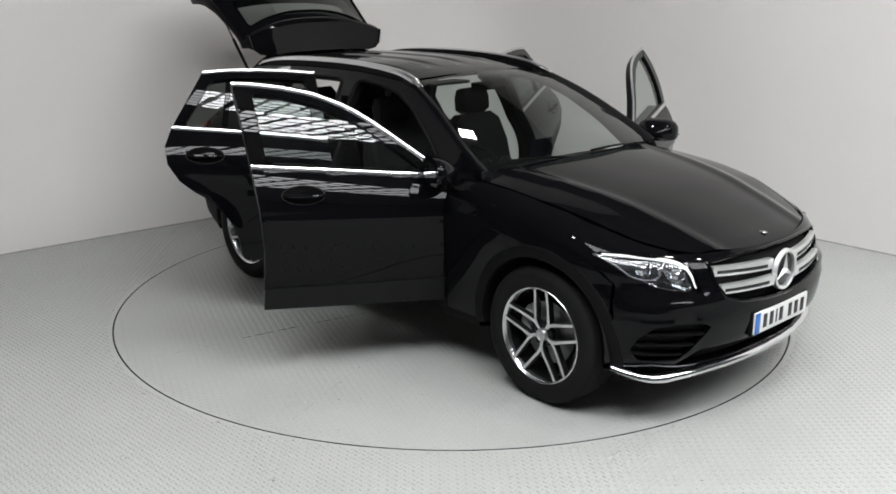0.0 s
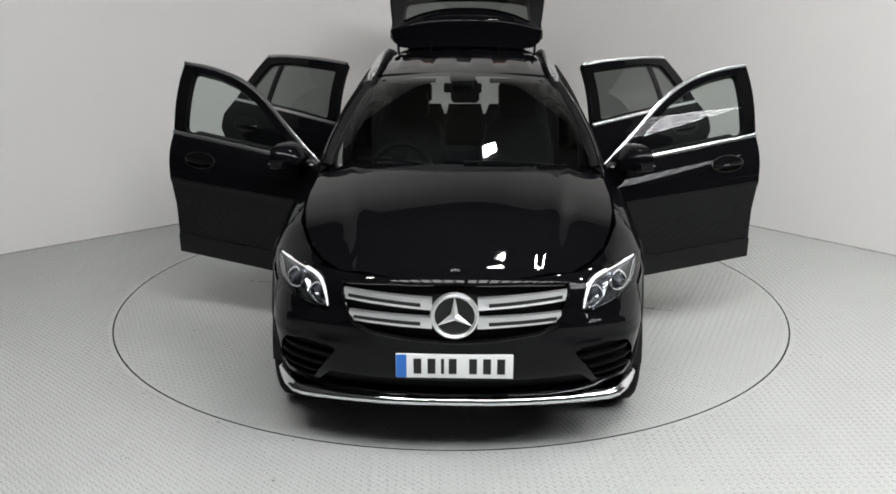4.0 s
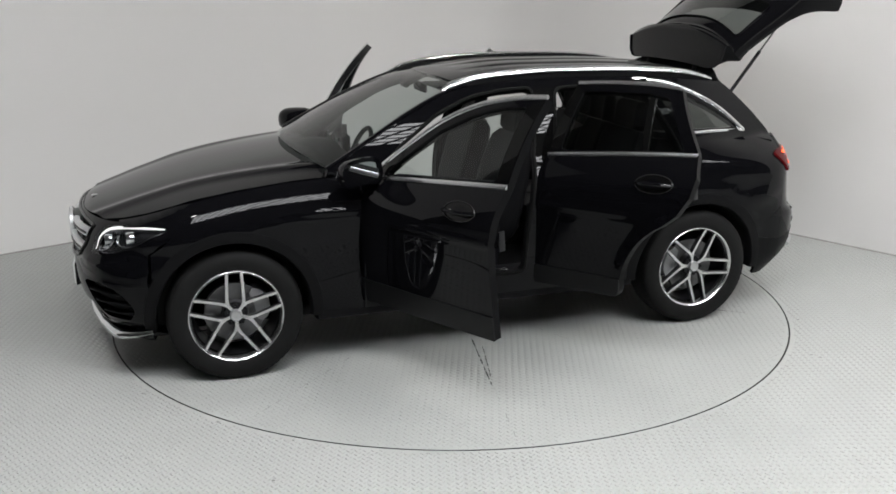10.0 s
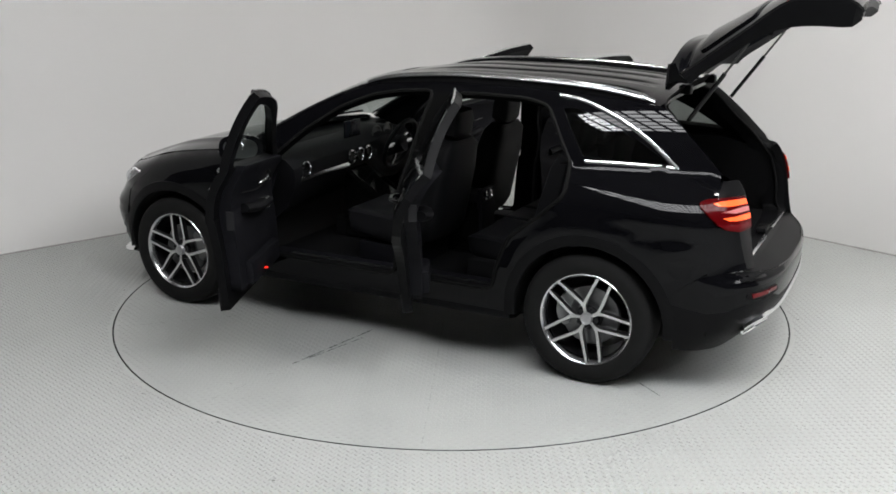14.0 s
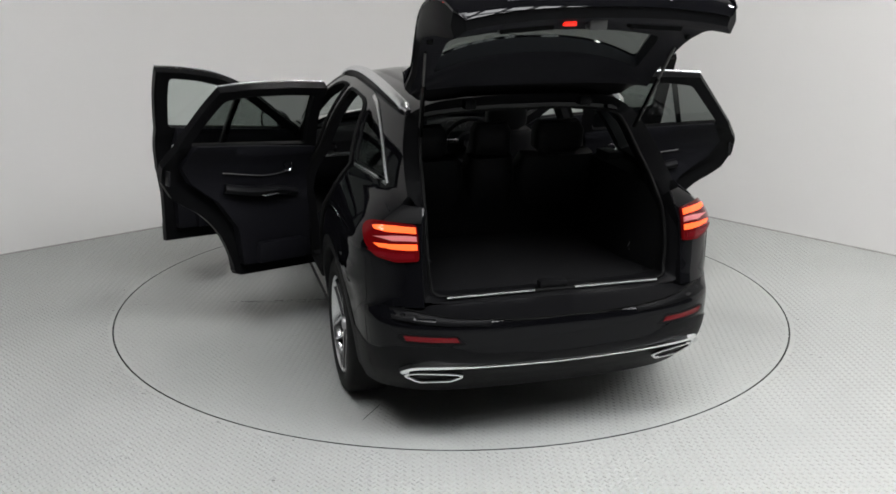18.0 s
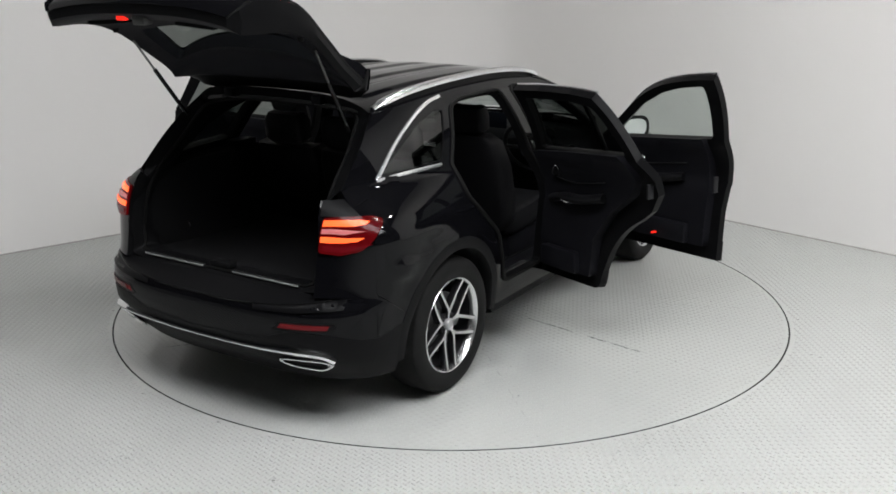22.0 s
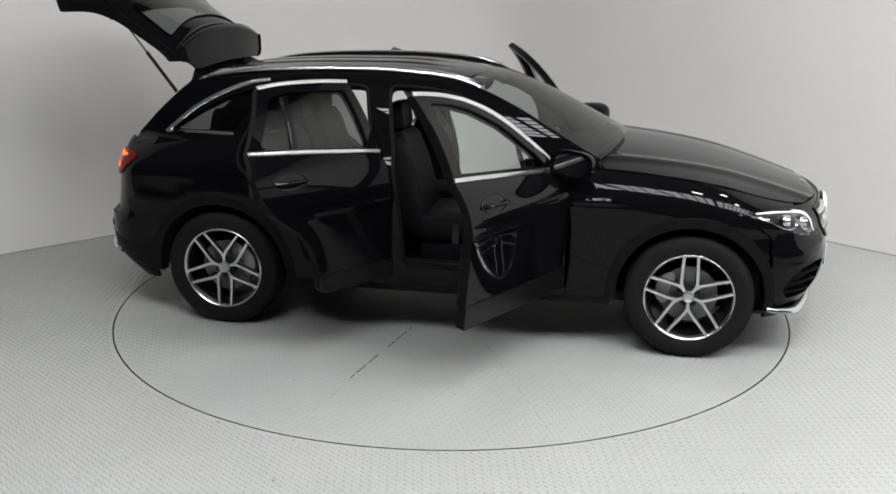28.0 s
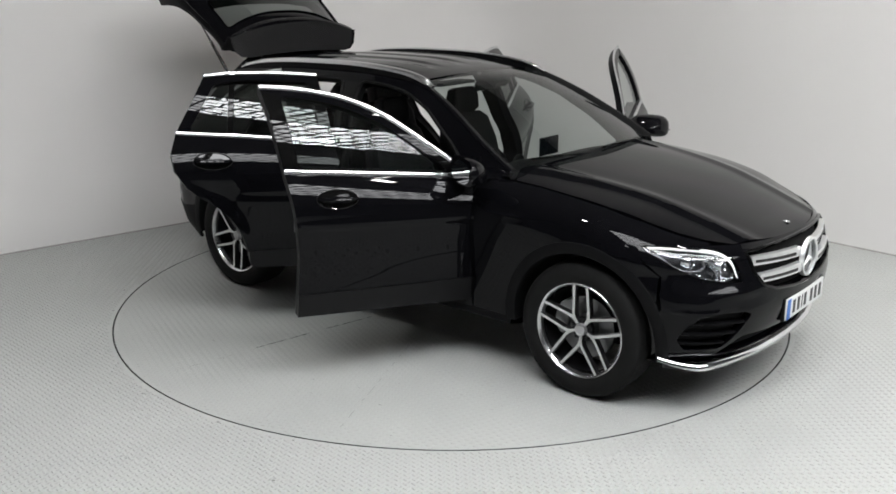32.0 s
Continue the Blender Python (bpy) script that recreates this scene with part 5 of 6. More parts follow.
def front_door(s):
    b = Build()
    skin(b, FRONT_DOOR, on_side(s), [FRONT_GLASS], step=0.022, rim=0.045, flip=(s > 0), back=True, rim_mat=1)
    door = part("front_door", b.mesh("front_door", PAINT, JAMB), car, "open gloss black front door", hinge(FD_H[0], s * FD_H[1], -s * FD_A, 2.83, -s * 1.4))
    g = Build()
    skin(g, FRONT_GLASS, on_side(s, -0.014), step=0.07, rim=0, flip=(s > 0))
    part("door_glass", g.mesh("door_glass", GLASS), door, "clear side window")
    chrome_line(s, smooth_line([(0.70, 1.085), (0.4, 1.103), (0.0, 1.128), (-0.377, 1.15)], 5), 0.014, door)
    chrome_line(s, smooth_line([(0.70, 1.09)] + WINDOW_TOP, 5), 0.013, door)
    clad = [(0.700, 0.381), (0.729, 0.515), (0.2, 0.508), (-0.316, 0.502), (-0.316, 0.381)]
    part("door_cladding", skin(Build(), clad, on_side(s), step=0.05, rim=0.010, lift=0.007, flip=(s > 0)).mesh("door_cladding", CLAD), door, "dark satin plastic strip along the door foot")
    # black window post
    p = Build()
    skin(p, [(-0.297, 1.168), (-0.352, 1.505), (-0.445, 1.533), (-0.374, 1.168)], on_side(s), step=0.05, rim=0.004, lift=0.003, flip=(s > 0))
    part("window_post", p.mesh("window_post", PIANO), door, "gloss black post")
    tri = Build()
    skin(tri, [(0.68, 1.10), (0.55, 1.115), (0.44, 1.215), (0.47, 1.232)], on_side(s), step=0.05, rim=0.004, lift=0.003, flip=(s > 0))
    part("mirror_base", tri.mesh("mirror_base", PIANO), door)
    door_handle(s, -0.115, 1.012, door)
    mirror_unit(s, door)
    card(s, [(0.64, 0.47), (0.665, 0.75), (0.64, 1.05), (0.56, 1.10), (0.1, 1.128), (-0.25, 1.15), (-0.25, 0.8), (-0.24, 0.47)], 0.10, door, "dark padded front door lining")
    inner_fittings(s, 0.64, -0.25, 1.10, door, 0.2, 0.32)
    b = Build()
    block(b, (0.112, s * 0.755 - 0.010, 0.505), (0.126, s * 0.755 + 0.03, 0.514), r=0.002)
    part("courtesy_light", b.mesh("courtesy_light", REDGLOW), door, "small lit red courtesy lamp")
    for k in range(4):
        x = 0.30 - 0.03 * (k // 2)
        y = s * (side(x, 0.9) - 0.150 - 0.022 * (k % 2))
        part("window_switch", block(Build(), (x - 0.010, y - 0.007, 0.880), (x + 0.010, y + 0.007, 0.894), r=0.003).mesh("window_switch", SATIN), door, "small bright window switch")
    part("grab_handle", tube(Build(), smooth_line([(0.44, s * (side(0.4, 0.9) - 0.125), 0.965), (0.40, s * (side(0.4, 0.9) - 0.150), 0.985), (0.33, s * (side(0.3, 0.9) - 0.152), 0.985), (0.29, s * (side(0.3, 0.9) - 0.125), 0.970)], 4), 0.009, 8).mesh("grab_handle", SATIN), door, "slim silver door opener")
    b = Build()
    block(b, (-0.312, min(s * 0.80, s * 0.84), 0.82), (-0.302, max(s * 0.80, s * 0.84), 0.92), r=0.003)
    part("door_latch", b.mesh("door_latch", WHEELDARK), door, "metal latch plate")


def rear_door(s):
    b = Build()
    skin(b, REAR_DOOR, on_side(s), [REAR_GLASS], step=0.022, rim=0.045, flip=(s > 0), back=True, rim_mat=1)
    door = part("rear_door", b.mesh("rear_door", PAINT, JAMB), car, "open gloss black rear door cut round the wheel arch", hinge(RD_H[0], s * RD_H[1], -s * RD_A, 3.6))
    g = Build()
    skin(g, REAR_GLASS, on_side(s, -0.014), step=0.07, rim=0, flip=(s > 0))
    part("door_glass", g.mesh("door_glass", DARKGLASS), door, "dark tinted side window")
    chrome_line(s, smooth_line([(-0.40, 1.156), (-0.7, 1.176), (-1.0, 1.192), (-1.343, 1.203)], 5), 0.013, door)
    chrome_line(s, smooth_line([(-0.47, 1.547), (-0.7, 1.553), (-0.98, 1.546), (-1.16, 1.528)], 5), 0.012, door)
    for pl, rm in (([(-0.405, 1.17), (-0.478, 1.188), (-0.528, 1.503), (-0.466, 1.535)], 0.004), ([(-1.015, 1.21), (-1.05, 1.21), (-1.02, 1.478), (-0.985, 1.482)], 0.014)):
        part("window_post", skin(Build(), pl, on_side(s), step=0.05, rim=rm, lift=0.003, flip=(s > 0)).mesh("window_post", PIANO), door, "gloss black post")
    clad = [(-0.334, 0.391), (-0.334, 0.502), (-0.6, 0.500), (-0.936, 0.498), (-0.927, 0.425), (-0.914, 0.401), (-0.885, 0.391)]
    part("door_cladding", skin(Build(), clad, on_side(s), step=0.05, rim=0.010, lift=0.007, flip=(s > 0)).mesh("door_cladding", CLAD), door, "dark satin plastic strip along the door foot")
    door_handle(s, -1.15, 1.055, door)
    card(s, [(-0.42, 0.47), (-0.44, 1.158), (-0.8, 1.183), (-1.25, 1.204), (-1.29, 1.08), (-1.22, 0.98), (-1.05, 0.86), (-0.93, 0.70), (-0.89, 0.47)], 0.10, door, "dark padded rear door lining")
    inner_fittings(s, -0.44, -1.18, 1.15, door, -0.64, 0.17)
    b = Build()
    block(b, (-1.36, min(s * 0.82, s * 0.86), 0.98), (-1.348, max(s * 0.82, s * 0.86), 1.06), r=0.003)
    part("door_latch", b.mesh("door_latch", WHEELDARK), door, "metal latch plate")


mirror_pair(front_door)
mirror_pair(rear_door)

# ------------------------------------------------------------------ tailgate, hinged at the roof
GATE_H = (-1.70, 1.585)
# outer skin and inner lining in the closed position (x, z), point for point
GATE = [(-1.705, 1.590), (-1.796, 1.583), (-1.876, 1.584), (-1.9425, 1.577), (-1.953, 1.548), (-1.944, 1.522), (-1.994, 1.4675), (-2.061, 1.3745), (-2.187, 1.208), (-2.235, 1.14),
        (-2.285, 1.05), (-2.318, 0.95), (-2.322, 0.85), (-2.295, 0.77), (-2.255, 0.735)]
INNER = [(-1.768, 1.540), (-1.790, 1.524), (-1.815, 1.508), (-1.845, 1.492), (-1.872, 1.478), (-1.90, 1.460), (-1.935, 1.425), (-1.995, 1.33), (-2.095, 1.175), (-2.12, 1.125),
         (-2.15, 1.05), (-2.17, 0.95), (-2.178, 0.85), (-2.185, 0.775), (-2.215, 0.735)]
GP, IP = smooth_line(GATE, 5), smooth_line(INNER, 5)
GS = [0.0]
for p0, p1 in zip(GP, GP[1:]):
    GS.append(GS[-1] + math.dist(p0, p1))
GX, GZ = curve(list(zip(GS, [p[0] for p in GP]))), curve(list(zip(GS, [p[1] for p in GP])))
IX, IZ = curve(list(zip(GS, [p[0] for p in IP]))), curve(list(zip(GS, [p[1] for p in IP])))
GL = GS[-1]
S_OF = lambda i: GS[i * 5]
GW = curve([(0.0, 0.572), (0.2, 0.612), (0.3, 0.618), (0.42, 0.612), (0.62, 0.635), (0.82, 0.655), (1.0, 0.645), (GL, 0.60)])
WTOP, WBOT = S_OF(6) + 0.035, S_OF(8) - 0.01
WRAP = curve([(0.0, 0.03), (0.12, 0.05), (S_OF(3), 0.09), (S_OF(4), 0.13), (S_OF(5), 0.15), (S_OF(6), 0.15), (S_OF(7), 0.13), (S_OF(8), 0.10), (S_OF(10), 0.06), (GL, 0.05)])
IWRAP = curve([(0.0, 0.012), (S_OF(3), 0.09), (S_OF(5), 0.14), (S_OF(6), 0.125), (S_OF(7), 0.10), (S_OF(8), 0.06), (S_OF(10), 0.05), (GL, 0.045)])


def gate_fn(u, s):
    y = u * GW(s)
    return (GX(s) + WRAP(s) * abs(u) ** 2.6, y, GZ(s) - 0.018 * abs(u) ** 3)


def lining_fn(u, s):
    return (IX(s) + IWRAP(s) * abs(u) ** 2.6, u * GW(s) * 0.985, IZ(s) - 0.02 * abs(u) ** 3)


def build_gate():
    m = pose(GATE_H[0], 0, GATE_H[1], 0, 83.5, 0) @ pose(-GATE_H[0], 0, -GATE_H[1])
    b = Build()
    win = rounded([(-0.80, WBOT), (-0.3, WBOT + 0.012), (0.3, WBOT + 0.012), (0.80, WBOT), (0.86, WTOP - 0.02), (0.6, WTOP - 0.012), (0.2, WTOP), (-0.2, WTOP), (-0.6, WTOP - 0.012), (-0.86, WTOP - 0.02)], 0.05, 3)
    poly = [(-0.82, 0.0), (0.82, 0.0), (0.93, 0.02), (1, 0.075), (1, 0.3), (1, GL * 0.6), (1, GL - 0.05), (0.95, GL), (-0.95, GL), (-1, GL - 0.05), (-1, GL * 0.6), (-1, 0.3), (-1, 0.075), (-0.93, 0.02)]
    skin(b, poly, gate_fn, [win], step=0.045, rim=0.012, flip=True)
    gate = part("tailgate", b.mesh("tailgate", PAINT), car, "raised gloss black tailgate with a roof spoiler", m)
    g = Build()
    skin(g, win, gate_fn, step=0.09, rim=0, lift=-0.012, flip=True)
    part("rear_window", g.mesh("rear_window", DARKGLASS), gate, "dark tinted rear window")
    # moulded inner lining, its side walls and the reveal round the window
    b = Build()
    skin(b, poly, lining_fn, [win], step=0.06, rim=0)
    loop = densify(win, 0.05)
    loft(b, [[gate_fn(u, v), lining_fn(u, v)] for u, v in loop + loop[:1]], caps=False, closed=False)
    part("gate_lining", b.mesh("gate_lining", GATETRIM, angle=35), gate, "dark plastic inner lining round the window")
    b = Build()
    loop = densify(poly, 0.05)
    loft(b, [[gate_fn(u, v), tuple((np.array(gate_fn(u, v)) + np.array(lining_fn(u, v))) / 2 + (0, 0.012 * (1 if u > 0.99 else -1 if u < -0.99 else 0), 0)), lining_fn(u, v)] for u, v in loop + loop[:1]], caps=False, closed=False)
    part("gate_edge", b.mesh("gate_edge", JAMB, angle=35), gate, "black painted edge of the tailgate")
    for s in (1, -1):
        # red lamp on the outer face
        pl = [(0.42, S_OF(10) - 0.035), (0.74, S_OF(10) - 0.04), (0.93, S_OF(10) - 0.025), (0.93, S_OF(10) + 0.03), (0.74, S_OF(10) + 0.04), (0.48, S_OF(10) + 0.035)]
        pl = pl if s > 0 else flipped(pl)
        part("gate_lamp", skin(Build(), pl, gate_fn, step=0.05, rim=0.004, lift=0.003, flip=True).mesh("gate_lamp", REDGLOW), gate, "lit red lamp on the tailgate")
        # raised grip moulding and rubber buffer on the lining
        rings = [[lining_fn(s * u, v) for u, v in ((0.30, GL - 0.17), (0.62, GL - 0.17), (0.66, GL - 0.09), (0.28, GL - 0.09))]]
        rings.append([(x + 0.018, y * 0.985, z) for x, y, z in rings[0]])
        part("grip_recess", loft(Build(), rings if s < 0 else [r[::-1] for r in rings]).mesh("grip_recess", JAMB, smooth=False), gate)
        x, y, z = lining_fn(s * 0.94, S_OF(9))
        part("buffer", lathe(Build(), [(0.0, 0.022), (0.013, 0.02), (0.016, 0.0)], n=12, axis="x", origin=(x, y, z)).mesh("buffer", SEAL), gate)
    b = Build()
    line = [gate_fn(-0.62 + 1.24 * k / 12, S_OF(13) - 0.02) for k in range(13)]
    tube(b, [(x - 0.012, y, z) for x, y, z in line], 0.016, 8, flat=0.7)
    part("chrome_bar", b.mesh("chrome_bar", CHROME), gate, "chrome bar above the plate recess")
    # matte strip added over the lower skin to blot out the grid reflection
    foot = [(-0.97, S_OF(12) + 0.01), (0.97, S_OF(12) + 0.01), (0.97, GL - 0.05), (0.93, GL - 0.004), (-0.93, GL - 0.004), (-0.97, GL - 0.05)]
    part("gate_glare_cover", skin(Build(), foot, gate_fn, step=0.05, rim=0.004, lift=0.004, flip=True).mesh("gate_glare_cover", PLASTIC), gate, "added dark matte strip that hides the glazing reflection along the lower edge")
    x, y, z = lining_fn(0.20, GL - 0.035)
    part("warning_lamp", block(Build(), (x - 0.012, y - 0.027, z - 0.004), (x + 0.012, y + 0.027, z + 0.026), r=0.006).mesh("warning_lamp", REDGLOW), gate, "small lit red warning lamp")
    x, y, z = lining_fn(0.0, GL - 0.035)
    part("gate_latch", block(Build(), (x - 0.02, y - 0.038, z - 0.01), (x + 0.03, y + 0.038, z + 0.045), r=0.008).mesh("gate_latch", STEEL), gate, "metal latch")
    for y in (-0.34, 0.26):
        part("gate_hinge", block(Build(), (-1.785, y, 1.535), (-1.715, y + 0.06, 1.585), r=0.012).mesh("gate_hinge", JAMB), car, "black gate hinge")
    return gate


build_gate()
for sd in (1, -1):
    lo, hi = Vector((-1.835, sd * 0.555, 1.43)), Vector((-2.115, sd * 0.60, 1.838))
    mid = lo.lerp(hi, 0.62)
    st = part("gas_strut", tube(Build(), [lo[:], mid[:]], 0.0115, 10).mesh("gas_strut", PIANO), car, "slim black gas strut")
    part("strut_rod", tube(Build(), [mid[:], hi[:]], 0.006, 8).mesh("strut_rod", STEEL), st)


# ------------------------------------------------------------------ wheels
def build_wheel_meshes():
    me = {}
    b = Build()
    prof = [(0.262, -0.108), (0.285, -0.118), (0.318, -0.119), (0.348, -0.112), (0.362, -0.098), (0.3685, -0.075), (0.370, -0.05), (0.370, 0.05), (0.3685, 0.075), (0.362, 0.098),
            (0.348, 0.112), (0.318, 0.119), (0.285, 0.118), (0.262, 0.108), (0.25, 0.10), (0.25, -0.10)]
    lathe(b, prof, n=72, closed=True)
    me["tyre"] = b.mesh("tyre", RUBBER, angle=50)
    b = Build()
    for k in range(60):
        a0 = 2 * math.pi * k / 60
        for y0, y1, sk in ((-0.098, -0.055, 0.03), (0.055, 0.098, -0.03)):
            q = []
            for a, y in ((a0, y0), (a0 + 0.07, y0), (a0 + 0.07 + sk, y1), (a0 + sk, y1)):
                r = 0.3715 if abs(y) < 0.09 else 0.3645
                q.append((r * math.cos(a), y, r * math.sin(a)))
            b.add(q, [(0, 1, 2, 3)])
    me["tread"] = b.mesh("tread", RUBBER, smooth=False)
    b = Build()
    lathe(b, [(0.262, 0.106), (0.257, 0.111), (0.250, 0.108), (0.241, 0.085), (0.232, 0.02), (0.228, -0.09), (0.24, -0.1)], n=64)
    me["rim"] = b.mesh("rim", WHEELFACE, angle=50)
    b = Build()
    lathe(b, [(0.232, 0.07), (0.226, 0.015), (0.222, -0.09)], n=48)
    b.f = [tuple(reversed(f)) for f in b.f]
    me["barrel"] = b.mesh("barrel", WHEELDARK, angle=50)
    # one twin spoke: polished face with dark flanks
    b = Build()
    for sg in (1, -1):
        pts = [(0.030, 0.0215, 0.080), (0.055, 0.0385, 0.084), (0.072, 0.0445, 0.086), (0.095, 0.0455, 0.088), (0.15, 0.0435, 0.092), (0.215, 0.0405, 0.099), (0.247, 0.039, 0.104)]
        rings = []
        for r, t, h in pts:
            w = 0.0078 + 0.0035 * max(0.0, (0.10 - r) / 0.07)
            rings.append([(r, h, sg * t - w), (r, h, sg * t + w), (r, h - 0.012, sg * t + w + 0.002), (r, h - 0.04, sg * t + w * 0.7), (r, h - 0.04, sg * t - w * 0.7), (r, h - 0.012, sg * t - w - 0.002)])
        n = 6
        verts = [p for q in rings for p in q]
        for i in range(len(rings) - 1):
            for j in range(n):
                f = (i * n + j, i * n + (j + 1) % n, (i + 1) * n + (j + 1) % n, (i + 1) * n + j)
                b.add([verts[k] for k in f], [(0, 1, 2, 3)], None, 0 if j == 0 else 1)
    bm = bmesh.new()
    tmp = b.mesh("spoke", WHEELFACE, WHEELDARK, smooth=False)
    bm.from_mesh(tmp)
    bmesh.ops.remove_doubles(bm, verts=bm.verts, dist=0.0002)
    bmesh.ops.recalc_face_normals(bm, faces=bm.faces)
    bm.to_mesh(tmp)
    bm.free()
    me["spoke"] = tmp
    b = Build()
    lathe(b, [(0.0, 0.094), (0.022, 0.0935), (0.025, 0.096), (0.030, 0.095), (0.033, 0.090), (0.034, 0.07)], n=28)
    me["hub"] = b.mesh("hub", HUBGREY, angle=40)
    b = Build()
    lathe(b, [(0.03, 0.072), (0.060, 0.071), (0.066, 0.062), (0.066, 0.03)], n=32)
    me["hub_plate"] = b.mesh("hub_plate", WHEELDARK, angle=40)
    b = Build()
    lathe(b, [(0.0, 0.076), (0.009, 0.076), (0.011, 0.072), (0.011, 0.046)], n=10, origin=(0.056, 0, 0))
    me["bolt"] = b.mesh("bolt", WHEELDARK)
    b = Build()
    lathe(b, [(0.07, 0.02), (0.165, 0.02), (0.168, 0.015), (0.168, -0.008), (0.07, -0.008)], n=48)
    lathe(b, [(0.0, 0.05), (0.068, 0.05), (0.075, 0.02)], n=32)
    me["disc"] = b.mesh("disc", DISC, angle=40)
    b = Build()
    rings = []
    for k in range(9):
        a = radians(-38 + 76 * k / 8)
        q = math.sin(math.pi * k / 8) ** 0.3 if 0 < k < 8 else 0.4
        rings.append([((0.145 + dr * q) * math.cos(a), dy, (0.145 + dr * q) * math.sin(a)) for dr, dy in ((-0.035, 0.035), (0.045, 0.035), (0.052, 0.02), (0.052, -0.05), (-0.035, -0.05))])
    loft(b, rings)
    me["caliper"] = b.mesh("caliper", CALIPER, angle=40)
    return me


WM = build_wheel_meshes()


def wheel(s, x, turn, cal):
    # the mirrored side turns half round so that the face looks outwards
    w = part("wheel", None, car, "five-twin-spoke alloy wheel with a black tyre", pose(x, s * HUB_Y, TYRE_R, 0, 0, 0 if s > 0 else 180))
    part("tyre", WM["tyre"], w, "black rubber tyre")
    tagged(part("tread", WM["tread"], w), kind="stuff")
    part("rim", WM["rim"], w, "machined alloy rim")
    part("barrel", WM["barrel"], w)
    for k in range(5):
        part("spoke", WM["spoke"], w, "", pose(0, 0, 0, 0, -(turn + 72 * k), 0))
    part("hub_cap", WM["hub"], w, "silver hub cap")
    part("hub_plate", WM["hub_plate"], w)
    for k in range(5):
        part("wheel_bolt", WM["bolt"], w, "", pose(0, 0, 0, 0, -(turn + 72 * k), 0))
    part("brake_disc", WM["disc"], w)
    part("brake_caliper", WM["caliper"], w, "", pose(0, 0, 0, 0, cal, 0))


wheel(1, AX, 90, -165)
wheel(1, -AX, 41, -10)
wheel(-1, AX, 90, -15)
wheel(-1, -AX, 54, -165)

# ------------------------------------------------------------------ inside
b = Build()
block(b, (-1.18, -0.74, 0.34), (1.0, 0.74, 0.385), r=0.01)
part("cabin_floor", b.mesh("cabin_floor", CARPET), car, "black carpet")
b = Build()
block(b, (-0.95, -0.11, 0.38), (0.7, 0.11, 0.52), r=0.03)
part("floor_tunnel", b.mesh("floor_tunnel", CARPET), car)
b = Build()
block(b, (-1.85, -0.66, 0.24), (1.9, 0.66, 0.31), r=0.02)
part("underbody", b.mesh("underbody", UNDER), car)
b = Build()
block(b, (0.86, -0.80, 0.30), (0.95, 0.80, 1.05), r=0.02)
block(b, (1.72, -0.75, 0.30), (1.85, 0.75, 0.80), r=0.02)
block(b, (1.0, -0.52, 0.30), (1.75, 0.52, 0.86), r=0.02)
part("engine_bay", b.mesh("engine_bay", UNDER), car)

# dashboard
b = Build()
prof = [(0.90, 1.07), (0.74, 1.085), (0.62, 1.065), (0.555, 1.01), (0.545, 0.94), (0.57, 0.86), (0.62, 0.76), (0.72, 0.68), (0.9, 0.66)]
rings = []
for k in range(15):
    y = -0.76 + 1.52 * k / 14
    hump = 0.035 * math.exp(-((y + 0.37) / 0.16) ** 2)
    rings.append([(x, y, z + (hump if 1 <= i <= 3 else 0) - 0.03 * abs(y / 0.76) ** 4) for i, (x, z) in enumerate(prof)])
loft(b, rings)
dash = part("dashboard", b.mesh("dashboard", LEATHER, angle=35), car, "dark soft dashboard with round vents")
for y, z in ((0.0, 0.955), (0.105, 0.955), (-0.105, 0.955), (0.64, 0.965), (-0.66, 0.965)):
    b = Build()
    lathe(b, [(0.05, -0.004), (0.05, -0.012), (0.042, -0.016), (0.038, -0.004)], n=24, axis="x", origin=(0.552, y, z))
    part("air_vent", b.mesh("air_vent", CHROME), dash, "round vent with a bright ring")
    b = Build()
    for q in (-0.018, 0.0, 0.018):
        block(b, (0.545, y - 0.036, z + q - 0.002), (0.556, y + 0.036, z + q + 0.002), r=0)
    part("vent_slats", b.mesh("vent_slats", PIANO), dash)
part("display", block(Build(), (0.60, -0.10, 1.075), (0.612, 0.10, 1.19), r=0.005, m=None).mesh("display", SCREEN), dash, "freestanding dark display")
part("trim_strip", block(Build(), (0.545, 0.13, 0.895), (0.556, 0.70, 0.925), r=0.004).mesh("trim_strip", SATIN), dash, "metal trim strip")
b = Build()
for y in (-0.29, -0.45):
    lathe(b, [(0.062, -0.01), (0.062, -0.02), (0.054, -0.022), (0.05, -0.01), (0.0, -0.008)], n=28, axis="x", origin=(0.60, y, 1.055))
part("instruments", b.mesh("instruments", STEEL), dash, "two round dials")
# centre console
b = Build()
rings = []
for x, z, w in ((0.60, 0.90, 0.13), (0.45, 0.78, 0.125), (0.3, 0.70, 0.12), (0.05, 0.66, 0.115), (-0.1, 0.72, 0.11), (-0.35, 0.74, 0.11), (-0.42, 0.70, 0.11)):
    rings.append([(x, -w, 0.40), (x, -w, z - 0.02), (x, -w + 0.02, z), (x, w - 0.02, z), (x, w, z - 0.02), (x, w, 0.40)])
loft(b, rings)
cons = part("centre_console", b.mesh("centre_console", PIANO, angle=35), car, "gloss black console with a padded armrest")
part("console_armrest", block(Build(), (-0.42, -0.10, 0.73), (-0.08, 0.10, 0.79), r=0.025).mesh("console_armrest", LEATHER), cons)
b = Build()
tube(b, [(0.52, sd * 0.128, 0.845) for sd in (1,)] + [(0.3, 0.123, 0.705), (0.05, 0.118, 0.665), (-0.08, 0.115, 0.72)], 0.006, 6)
